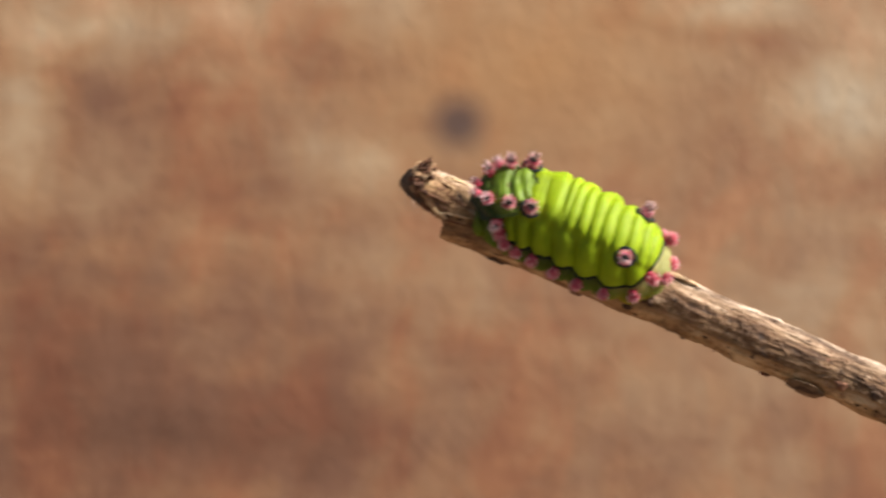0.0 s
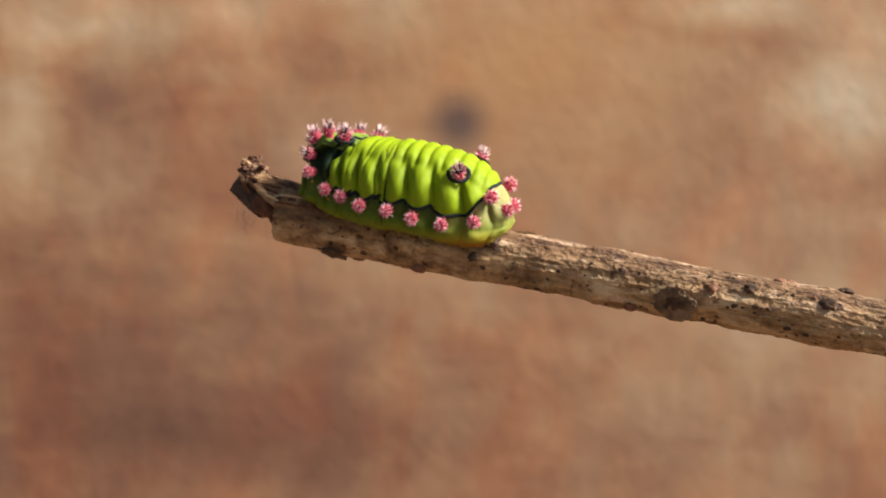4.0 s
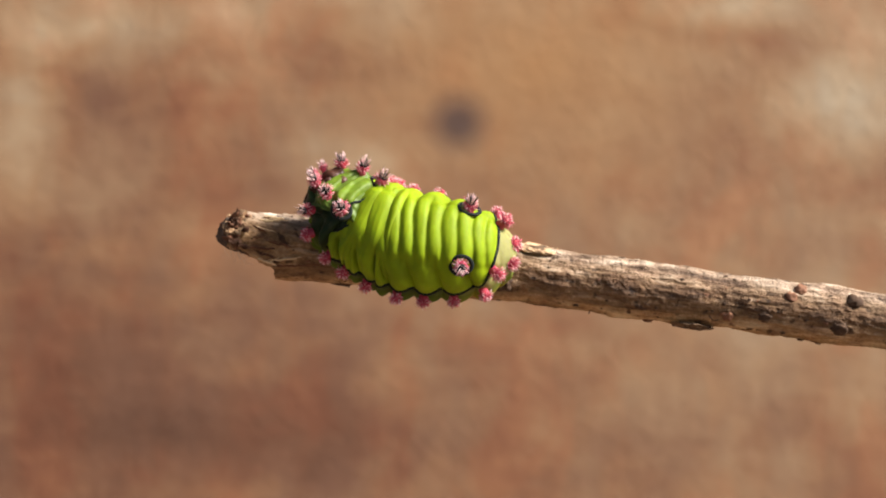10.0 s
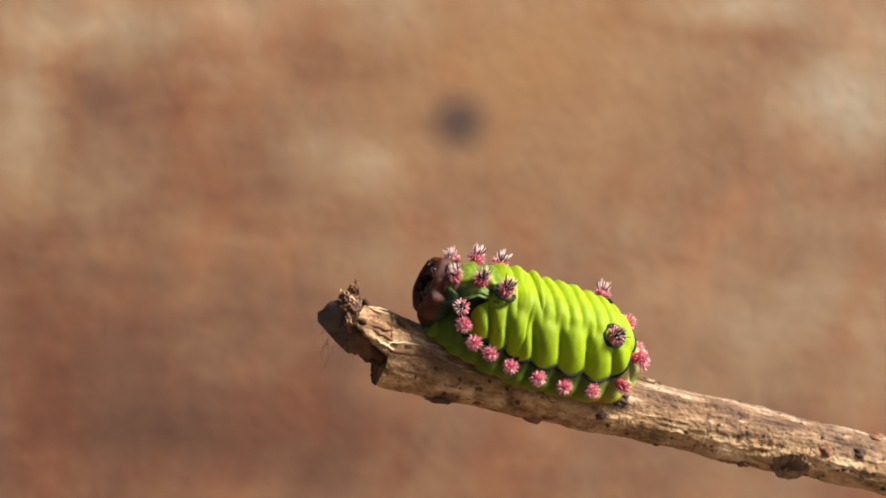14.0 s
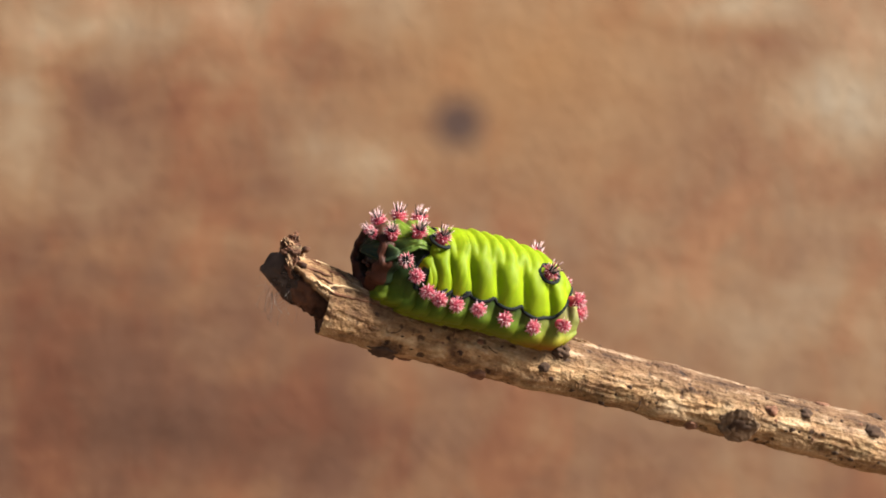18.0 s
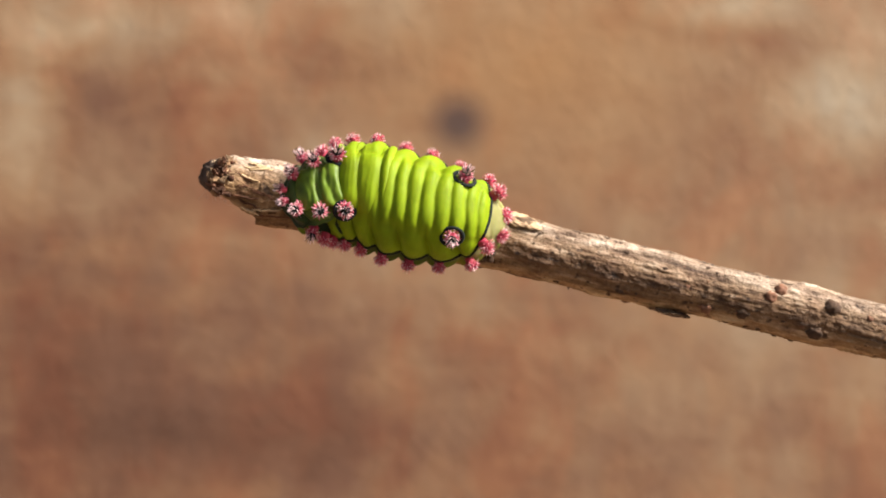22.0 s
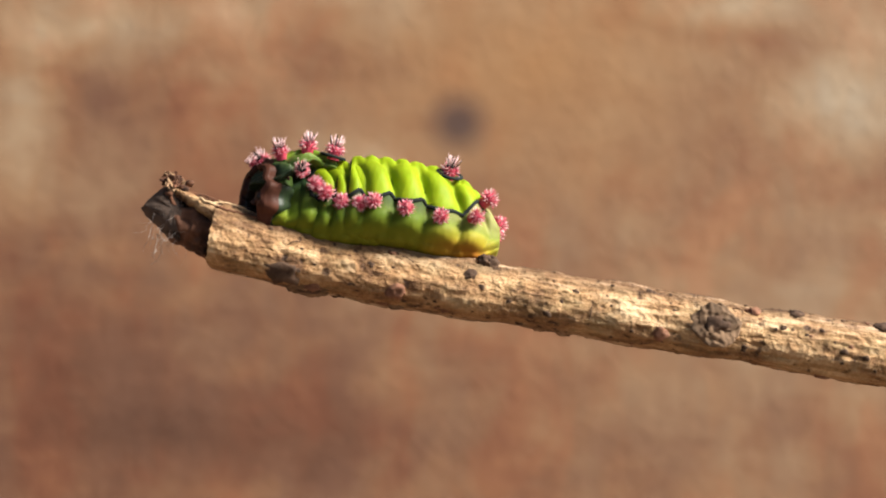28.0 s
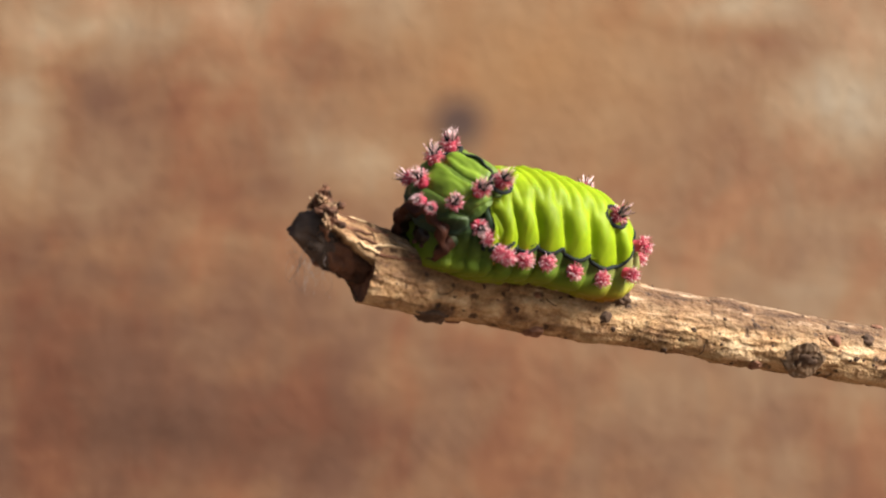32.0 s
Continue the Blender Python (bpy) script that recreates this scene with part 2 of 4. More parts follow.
def thorax_material():
    """The front rings: mottled green on the back, near black on the flanks."""
    m, nt, b = material("dark_green_skin")
    L = nt.links.new
    tc = node(nt, "ShaderNodeTexCoord")
    sp = node(nt, "ShaderNodeSeparateXYZ")
    n1 = node(nt, "ShaderNodeTexNoise", Scale=520.0, Detail=5.0)
    L(tc.outputs["Object"], sp.inputs["Vector"])
    L(tc.outputs["Object"], n1.inputs["Vector"])
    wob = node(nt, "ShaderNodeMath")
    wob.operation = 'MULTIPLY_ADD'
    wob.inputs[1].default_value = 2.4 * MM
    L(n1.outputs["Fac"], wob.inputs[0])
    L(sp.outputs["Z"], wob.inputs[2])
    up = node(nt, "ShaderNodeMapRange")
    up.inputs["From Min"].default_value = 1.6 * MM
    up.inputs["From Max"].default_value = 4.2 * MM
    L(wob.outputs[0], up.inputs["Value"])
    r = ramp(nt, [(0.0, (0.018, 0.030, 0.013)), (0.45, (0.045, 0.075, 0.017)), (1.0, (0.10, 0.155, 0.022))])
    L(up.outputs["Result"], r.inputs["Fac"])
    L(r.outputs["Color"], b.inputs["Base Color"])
    b.inputs["Roughness"].default_value = 0.45
    b.inputs["Specular IOR Level"].default_value = 0.18
    bp = node(nt, "ShaderNodeBump", Strength=0.35, Distance=0.0002)
    L(n1.outputs["Fac"], bp.inputs["Height"])
    L(bp.outputs["Normal"], b.inputs["Normal"])
    return m


BARK = bark_material()
BOARD = board_material()
FLOOR = floor_material()
HEARTWOOD = plain("broken_wood", (0.12, 0.05, 0.025), 0.85, 0.7, 900, bump=1.0)
SAPWOOD = plain("split_wood", (0.62, 0.44, 0.25), 0.8, 0.3, 700, bump=0.5)
CORE = plain("core_wood", (0.11, 0.048, 0.026), 0.85, 0.9, 500, bump=1.0)
CRUMB = plain("dry_crumbs", (0.24, 0.145, 0.08), 0.9, 0.6, 1100, bump=0.9)
SILK = plain("pale_silk", (0.36, 0.32, 0.29), 0.8, 0.3, 900)
WEB = plain("grey_web", (0.072, 0.049, 0.037), 0.95, 0.9, 520, bump=0.6)
WEB.node_tree.nodes["Principled BSDF"].inputs["Alpha"].default_value = 0.86
LENTICEL = plain("dark_lenticel", (0.075, 0.042, 0.025), 0.9, 0.5, 1500, bump=0.7)
SCAR = plain("scar_wood", (0.15, 0.092, 0.052), 0.85, 0.7, 700, bump=1.0)
PALESCAR = plain("pale_scar", (0.42, 0.28, 0.165), 0.85, 0.5, 800, bump=0.9)
REDBUD = plain("red_bud", (0.20, 0.09, 0.05), 0.8, 0.4, 1500, bump=0.7)
SADDLE = plain("lime_skin", (0.195, 0.272, 0.003), 0.60, 0.28, 420, sss=0.22, bump=0.2, gloss=0.16)
PLATE = plain("leaf_green_skin", (0.125, 0.19, 0.018), 0.45, 0.55, 500, sss=0.15, bump=0.15, gloss=0.15)
SKIN = skin_material()
THORAX = thorax_material()
BLACK = plain("black_skin", (0.008, 0.012, 0.010), 0.9, 0.3, 900)
PINK = plain("pink_tubercle", (0.44, 0.048, 0.082), 0.4, 0.3, 1500, sss=0.15)
ROSE = plain("rose_spine", (0.64, 0.125, 0.18), 0.4, 0.25, 1500)
SPINE = plain("pale_spine", (0.88, 0.60, 0.60), 0.35, 0.15, 1500)
BROWN = plain("brown_hood", (0.075, 0.030, 0.019), 0.45, 0.8, 520, bump=0.5)
FOLD = plain("hood_fold", (0.055, 0.020, 0.012), 0.55, 0.9, 600, bump=0.4, gloss=0.12)
HEAD = plain("dark_head", (0.022, 0.012, 0.009), 0.38, 0.4, 700)
SPOT = plain("orange_spot", (0.65, 0.30, 0.04), 0.4, 0.1, 900)


def part(name, bm, mats, parent, label="", smooth=True):
    me = bpy.data.meshes.new(name)
    bm.to_mesh(me)
    bm.free()
    for mt in mats if isinstance(mats, (list, tuple)) else [mats]:
        me.materials.append(mt)
    for p in me.polygons:
        p.use_smooth = smooth
    ob = new(name, me)
    ob.parent = parent
    if label:
        tagged(ob, label)
    return ob


def shared(name, me, parent, m):
    """One more object on a mesh that others use too."""
    ob = new(name, me)
    ob.parent = parent
    ob.matrix_local = m
    return ob


def sheet(rows, closed=False):
    """A mesh through rows of points."""
    bm = bmesh.new()
    vs = [[bm.verts.new(Vector(p) * MM) for p in r] for r in rows]
    n = len(vs[0])
    for i in range(len(vs) - 1):
        for k in range(n if closed else n - 1):
            bm.faces.new((vs[i][k], vs[i + 1][k], vs[i + 1][(k + 1) % n], vs[i][(k + 1) % n]))
    return bm


def tube(bm, pts, radii, sides=6, mat=0):
    """A tapering tube along points, in millimetres."""
    loops = []
    for i, p in enumerate(pts):
        a = Vector(pts[max(i - 1, 0)])
        c = Vector(pts[min(i + 1, len(pts) - 1)])
        q = (c - a).to_track_quat('Z', 'Y')
        r = radii[i] if isinstance(radii, (list, tuple)) else radii
        loops.append([bm.verts.new((Vector(p) + q @ Vector((r * math.cos(2 * math.pi * k / sides), r * math.sin(2 * math.pi * k / sides), 0))) * MM) for k in range(sides)])
    made = []
    for i in range(len(loops) - 1):
        for k in range(sides):
            made.append(bm.faces.new((loops[i][k], loops[i][(k + 1) % sides], loops[i + 1][(k + 1) % sides], loops[i + 1][k])))
    made.append(bm.faces.new(loops[0][::-1]))
    made.append(bm.faces.new(loops[-1]))
    for f in made:
        f.material_index = mat
    return bm


def lump(r, squash=(1, 1, 1), rough=0.25, seed=0, sub=3, freq=1.2):
    """An uneven rounded lump, in millimetres."""
    bm = bmesh.new()
    bmesh.ops.create_icosphere(bm, subdivisions=sub, radius=1)
    for v in bm.verts:
        k = 1 + rough * noise.noise(v.co * freq + Vector((seed * 3.1, seed * 1.7, 0))) + 0.5 * rough * noise.noise(v.co * freq * 3 + Vector((seed, 9, 2)))
        v.co = Vector((v.co.x * squash[0], v.co.y * squash[1], v.co.z * squash[2])) * (k * r * MM)
    return bm


def facing(x, y, z, n):
    """The pose of a thing at a place, in millimetres, whose up points along n."""
    return Matrix.Translation(Vector((x, y, z)) * MM) @ Vector(n).to_track_quat('Z', 'Y').to_matrix().to_4x4()


# ---- setting ----
bm = bmesh.new()
bmesh.ops.create_cube(bm, size=1)
bmesh.ops.scale(bm, vec=(2.4, 0.03, 2.4), verts=bm.verts)
bmesh.ops.translate(bm, vec=(0, 0.615, 1.2), verts=bm.verts)
tagged(part("wall_back", bm, BOARD, None, smooth=False), "weathered reddish brown wooden board with a dark knot", "wall", kind="structure")
bm = bmesh.new()
bmesh.ops.create_grid(bm, x_segments=1, y_segments=1, size=150)
tagged(part("ground", bm, FLOOR, None), "plain brown floor", "floor", kind="structure")


# ---- twig ----
twig = tagged(new("twig"), "dry tan brown twig with rough speckled bark and a broken tip", "twig")
TIP, BUTT = -15.0, 110.0


def bark_point(x, a, lift=0.0):
    """A place on the bark, in millimetres: x along the twig, a round it from +y over +z."""
    c, s_ = math.cos(a), math.sin(a)
    r = 3.1 - 0.006 * x + 0.10 * math.sin(x * 0.31) + 0.06 * math.sin(x * 0.83 + 1)
    r += 0.30 * min(max((-5.0 - x) / 9.0, 0), 1) * (0.35 + 0.65 * max(s_, 0))
    p = Vector((x * 0.30, c * 3, s_ * 3))
    q = Vector((x * 0.10, c * 6.5, s_ * 6.5))
    r += 0.13 * noise.noise(p * 0.8) + 0.10 * noise.noise(p * 2.3) + 0.08 * noise.noise(q * 1.1) + 0.06 * noise.noise(q * 2.6)
    rough = 1 + 0.4 * min(max((x - 8.0) / 12.0, 0), 1)
    r += rough * (0.07 * noise.noise(Vector((x * 0.9, c * 4 + 5, s_ * 4))) + 0.05 * noise.noise(Vector((x * 2.2, c * 9, s_ * 9)))) + 0.05 * noise.noise(Vector((x * 4.0, c * 15, s_ * 15)))
    # fuller below on the near side, flatter on the far side
    r += 0.34 * math.exp(-((a % (2 * math.pi) - 4.0) / 0.55) ** 2) - 0.45 * math.exp(-((a % (2 * math.pi) - 5.2) / 0.5) ** 2)
    r -= 0.35 * min(max((-5.0 - x) / 6.0, 0), 1) * math.exp(-((a % (2 * math.pi) - 5.0) / 0.6) ** 2)
    # thinner underneath towards the tip
    r -= 0.45 * min(max((30.0 - x) / 14.0, 0), 1) * math.exp(-((a % (2 * math.pi) - 4.5) / 0.42) ** 2)
    r += lift
    bend = 0.0105 * max(0.0, -5.0 - x) ** 1.9
    return (x, r * c * 1.05 - 0.12 - 0.047 * max(0.0, -x), r * s_ * 0.985 + bend)


rows_ = []
NX, NA = 900, 130
for i in range(NX + 1):
    x = TIP + (BUTT - TIP) * (i / NX) ** 1.25
    rows_.append([bark_point(x + (0.35 * noise.noise(Vector((k * 0.3, 5, 1))) if i == 0 else 0), 2 * math.pi * k / NA) for k in range(NA)])
bm = sheet(rows_, True)
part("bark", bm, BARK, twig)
# the torn face under the tip and the sawn far end
for name, x, mat, seed in (("broken_face", TIP + 0.25, HEARTWOOD, 1), ("cut_end", BUTT - 0.05, SAPWOOD, 2)):
    rows_ = []
    for j in range(9):
        f = 1 - j / 8
        ring = []
        up = 0.0105 * max(0.0, -5.0 - x) ** 1.9
        for k in range(60):
            p = bark_point(x, 2 * math.pi * k / 60, -0.02)
            ring.append((x + 0.45 * (1 - f) ** 0.5 * noise.noise(Vector((p[1] * f, p[2] * f, seed))) + 0.25 * (1 - f), p[1] * f, up + (p[2] - up) * f))
        rows_.append(ring)
    part(name, sheet(rows_, True), mat, twig)
# the sliver of bark and wood that runs on past the break, along the upper side
rows_ = []
for i in range(31):
    x = -13.6 - 5.6 * i / 30
    ring = []
    open_ = 1.42 - 0.35 * (i / 30) + 0.12 * noise.noise(Vector((i * 0.35, 2, 9)))
    thick = 1.25 - 0.5 * (i / 30)
    lean = 0.9 * max(0, (i - 6) / 24) ** 1.4
    for k in range(23):
        a = math.pi / 2 - 0.45 * (i / 30) + open_ * (2 * k / 22 - 1)
        p = bark_point(x, a, 0.03 - 0.5 * i / 30 + 0.10 * noise.noise(Vector((x * 1.3, a * 3, 4))))
        ring.append((x, p[1], p[2] + lean * 0.4))
    for k in range(22, -1, -1):
        a = math.pi / 2 - 0.45 * (i / 30) + open_ * (2 * k / 22 - 1)
        p = bark_point(x, a, -thick - 0.5 * i / 30 + 0.12 * noise.noise(Vector((x * 1.6, a * 4, 8))))
        ring.append((x, p[1], p[2] + lean * 0.4))
    rows_.append(ring)
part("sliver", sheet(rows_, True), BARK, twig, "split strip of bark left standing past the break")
# brown rotten core below the sliver, hollowed and split
rows_ = []
for i in range(37):
    x = -14.6 - 4.6 * i / 36
    f = 1 - 0.22 * (i / 36) ** 1.5
    bend = 0.0105 * (-5.0 - x) ** 1.9
    ring = []
    for a in [2 * math.pi * k / 64 for k in range(64)]:
        q = f * (2.45 + 0.55 * noise.noise(Vector((x * 0.8, a * 2, 3))) + 0.30 * noise.noise(Vector((x * 2.2, a * 5, 7))) + 0.14 * noise.noise(Vector((x * 1.2, a * 14, 2))))
        ring.append((x + 0.3 * noise.noise(Vector((a * 3, x, 4))), -0.5 + q * math.cos(a), bend + 0.45 + q * math.sin(a) * 0.92))
    rows_.append(ring)
bm = sheet(rows_, True)
bmesh.ops.holes_fill(bm, edges=bm.edges)
part("core", bm, CORE, twig, "dark brown crumbling heartwood")
# crumbs heaped on the very tip
rnd = random.Random(5)
for k in range(30):
    a = rnd.uniform(0, 2 * math.pi)
    rr = rnd.uniform(0.1, 1.0)
    up = rnd.uniform(0, 1)
    bm = lump(rnd.uniform(0.22, 0.62), (rnd.uniform(0.9, 1.6), rnd.uniform(0.6, 1), rnd.uniform(0.5, 0.9)), 0.9, k, 3, 1.7)
    c = part("crumb", bm, (CRUMB, HEARTWOOD, CORE)[k % 3], twig, "", False)
    c.location = Vector((-19.6 + rr * math.cos(a) * 0.95 * (1.2 - 0.5 * up), -0.7 + rr * math.sin(a) * 2.1 * (1.15 - 0.7 * up), 4.6 + 1.6 * up)) * MM
    c.rotation_euler = (rnd.uniform(0, 6), rnd.uniform(0, 6), rnd.uniform(0, 6))
# the wedge of grey silk and dust that closes the broken end
rows_ = []
edge_ = [(-17.9, -0.3), (-19.3, 0.45), (-20.6, 1.4), (-22.1, 2.5), (-21.5, 3.7), (-20.6, 4.7), (-19.5, 5.5), (-18.2, 4.2), (-17.4, 2.0)]
loop = [(edge_[j // 6][0] + (edge_[(j // 6 + 1) % 9][0] - edge_[j // 6][0]) * (j % 6) / 6, edge_[j // 6][1] + (edge_[(j // 6 + 1) % 9][1] - edge_[j // 6][1]) * (j % 6) / 6) for j in range(54)]
for i in range(31):
    f = 2 * i / 30 - 1
    y = -0.8 + 1.75 * math.sin(f * math.pi / 2)
    k = math.sqrt(max(0.0, math.cos(f * math.pi / 2))) * 0.98 + 0.02
    ring = []
    for x, z in loop:
        w = 0.5 * noise.noise(Vector((x * 0.7, y * 0.7, z * 0.7))) + 0.6 * noise.noise(Vector((x * 2, y * 2, z * 2))) + 0.4 * noise.noise(Vector((x * 4.5, y * 4.5, z * 4.5)))
        ring.append((-19.0 + (x + 19.0) * k * (1 + 0.2 * w) + 0.25 * w * k, y + 0.5 * w * k, 2.4 + (z - 2.4) * k * (1 + 0.22 * w)))
    rows_.append(ring)
bm = sheet(rows_, True)
bmesh.ops.holes_fill(bm, edges=bm.edges)
part("web", bm, WEB, twig, "grey wedge of silk and dust over the broken end")
bm = bmesh.new()
for k in range(40):
    p = Vector((-19.6 + rnd.uniform(-1.7, 1.6), rnd.uniform(-2.4, 0.8), rnd.uniform(-0.2, 2.0)))
    q = p + Vector((rnd.uniform(-0.9, 1.0), rnd.uniform(-1.1, 0.4), rnd.uniform(-2.6, -0.5)))
    bow = Vector((rnd.uniform(-1.6, 1.4), rnd.uniform(-1.4, 1.4), 0))
    tube(bm, [p.lerp(q, j / 6) + bow * (j / 6 * (1 - j / 6) * 2) for j in range(7)], rnd.choice((0.006, 0.008, 0.012, 0.020)), 3)
tagged(part("silk", bm, SILK, twig, "loose grey strands of silk"), kind="stuff")
bm = bmesh.new()
for k in range(30):
    p = Vector((-19.5 + rnd.uniform(-0.8, 0.9), rnd.uniform(-2.2, 0.8), rnd.uniform(4.2, 5.5)))
    d = Vector((rnd.uniform(-1, 1), rnd.uniform(-0.7, 0.7), rnd.uniform(-0.3, 1.0)))
    pts = [p + d * (j * 0.15) + Vector((rnd.uniform(-0.1, 0.1), rnd.uniform(-0.1, 0.1), rnd.uniform(-0.1, 0.1))) for j in range(6)]
    tube(bm, pts, [0.05, 0.045, 0.04, 0.035, 0.03, 0.02], 4)
tagged(part("fibre", bm, SAPWOOD, twig, "loose pale wood fibres"), kind="stuff")
for k in range(26):
    bm = bmesh.new()
    a = rnd.uniform(0, 2 * math.pi)
    p = Vector((-18.6 + rnd.uniform(-0.8, 0.8), -0.9 + 1.8 * math.cos(a), 4.0 + 1.7 * math.sin(a)))
    d = Vector((-1.0, 0.5 * math.cos(a), 0.5 * math.sin(a)))
    e = Vector((rnd.uniform(0, 1), -math.cos(a) + rnd.uniform(-0.8, 0.8), -math.sin(a) + rnd.uniform(-0.8, 0.8)))
    n = rnd.randrange(7, 12)
    th = rnd.uniform(0.14, 0.36)
    tube(bm, [p + d * (0.15 * j) + e * (0.019 * j * j) for j in range(n)], [th * (1 - (j / n) ** 2) * (1 + 0.4 * noise.noise(Vector((j * 0.7, k, 1)))) + 0.03 for j in range(n)], 6)
    part("shred", bm, (HEARTWOOD, CRUMB, CORE)[k % 3], twig)
# splinters and splits along the sliver
for k in range(14):
    bm = bmesh.new()
    x0 = rnd.uniform(-18.6, -15.5)
    a0 = rnd.uniform(0.5, 2.5)
    turn = rnd.uniform(-0.25, 0.25)
    ln = rnd.uniform(1.2, 3.6)
    th = rnd.uniform(0.06, 0.17)
    dark = k % 2
    tube(bm, [bark_point(x0 + ln * j / 10, a0 + turn * j / 10 + 0.06 * noise.noise(Vector((j * 0.5, k, 2))), (0.02 if dark else 0.10) - 0.3 * max(0, -13.6 - x0 - ln * j / 10) / 5.6) for j in range(11)], [th * (0.25 + 0.75 * math.sin(math.pi * (j + 1) / 12)) for j in range(11)], 5)
    part("split" if dark else "splinter", bm, HEARTWOOD if dark else SAPWOOD, twig)
# long crack along the bark
for name, x0, x1, a0, a1 in (("crack", -15.0, -9.5, 2.55, 2.35), ("crack", -15.0, -7.5, 0.02, -0.06)):
    bm = bmesh.new()
    n = 28
    tube(bm, [bark_point(x0 + (x1 - x0) * j / n, a0 + (a1 - a0) * j / n + 0.05 * noise.noise(Vector((j * 0.4, a0, 0))), -0.02) for j in range(n + 1)], [0.20 * (1 - 0.8 * j / n) for j in range(n + 1)], 5)
    part(name, bm, HEARTWOOD, twig)


def on_bark(x, a, lift=0.0):
    p = bark_point(x, a, lift)
    return facing(*p, (0, math.cos(a), math.sin(a)))


def knob(name, x, a, r, mat, squash=(1.2, 1, 0.55), label="", seed=0):
    ob = part(name, lump(r, squash, 0.5, seed, 3, 1.6), mat, twig, label)
    ob.matrix_local = on_bark(x, a, 0.0)
    return ob


def ang(y, z):
    return math.atan2(z, y)


def branch_scar(x, a, r, rim, core):
    """A rough healed collar where a side shoot has fallen off."""
    bm = lump(r * 1.05, (1.3, 1.0, 0.20), 0.35, int(x) + 3, 5, 1.3)
    for v in bm.verts:
        q = v.co / (r * MM)
        d = math.hypot(q.x * 0.8, q.y) + 0.25 * noise.noise(q * 2.0 + Vector((x, 0, 0)))
        if q.z > 0:
            v.co.z *= 1 - 0.75 * math.exp(-(d / 0.42) ** 2)
            v.co.z += 0.10 * r * MM * noise.noise(q * 4.0)
    ob = part("branch_scar", bm, rim, twig, "rough scar of a lost side shoot")
    ob.matrix_local = on_bark(x, a, 0.0)
    part("scar_core", lump(r * 0.78, (1.25, 0.85, 0.27), 0.6, int(x), 3, 2.0), core, ob)
    return ob


branch_scar(31.5, ang(-2.6, -0.5), 1.6, SCAR, LENTICEL)
branch_scar(13.3, ang(2.5, 1.9), 1.5, PALESCAR, SCAR)
branch_scar(-5.6, ang(-0.1, -3.0), 1.4, SCAR, LENTICEL)
for k in range(4):
    knob("frass", 10.2 + 0.7 * (k % 2) - 0.3, ang(-2.0, 2.6) + 0.16 * (k // 2), 0.62, LENTICEL, (1, 1, 0.9), "", k)
knob("bud", 47.1, ang(-2.0, 1.9), 0.75, LENTICEL, seed=4)
knob("bud", 41.6, ang(0.43, 2.67), 0.55, REDBUD, seed=3)
knob("bud", 48.3, ang(0.81, 2.75), 0.75, LENTICEL, seed=5)
knob("bud", 2.3, ang(-2.46, -2.14), 0.75, REDBUD, seed=6)
knob("bud", 8.8, ang(-3.1, 0.35), 0.5, LENTICEL, seed=7)
knob("bud", 26.6, ang(-2.2, -1.9), 0.6, REDBUD, seed=8)
knob("bud", 35.0, ang(-2.4, 1.7), 0.55, REDBUD, seed=9)
knob("bud", 39.0, ang(-2.0, 2.2), 0.6, LENTICEL, seed=10)
knob("bud", 42.5, ang(1.5, 2.6), 0.6, REDBUD, seed=11)
knob("bud", -8.0, ang(-2.2, -2.2), 1.0, LENTICEL, (1.6, 1, 0.35), seed=12)
for k in range(14):
    knob("wart", rnd.uniform(-13, 52), rnd.uniform(4.2, 6.6), rnd.uniform(0.28, 0.6), (CRUMB, SCAR, REDBUD)[k % 3], (1.4, 1, 0.55), seed=30 + k)
pips = [bpy.data.meshes.new("lenticel") for k in range(4)]
for k, me in enumerate(pips):
    bm = lump(1.0, (1.3, 0.9, 0.45), 0.5, 20 + k, 2, 1.6)
    bm.to_mesh(me)
    bm.free()
    me.materials.append(LENTICEL if k < 3 else REDBUD)
    for p in me.polygons:
        p.use_smooth = True
for k in range(230):
    x = -14 + 84 * rnd.random()
    a = rnd.uniform(0, 2 * math.pi)
    r = rnd.choice((0.10, 0.12, 0.15, 0.18, 0.22, 0.30))
    if -11 < x < 9 and math.sin(a) > 0.75:
        continue
    shared("lenticel", pips[rnd.randrange(4)], twig, on_bark(x, a, -0.02) @ Matrix.Rotation(rnd.uniform(-0.5, 0.5), 4, 'Z') @ Matrix.Scale(r, 4))

# loose curled hairs of bark
for k, (x, a) in enumerate(((-1.5, 2.75), (3.5, 2.95), (-7.0, 2.9), (20.0, 3.4), (33.0, 2.6), (16.0, 1.0), (27.0, 4.2))):
    bm = bmesh.new()
    curl = [(0.1 * math.cos(j * 0.45 + k), 0.16 * j, 0.35 * math.sin(j * 0.42)) for j in range(9)]
    tube(bm, curl, [0.05] * 8 + [0.02], 5)
    ob = part("bark_hair", bm, LENTICEL, twig)
    ob.matrix_local = on_bark(x, a, 0.0) @ Matrix.Rotation(k * 1.1, 4, 'Z')

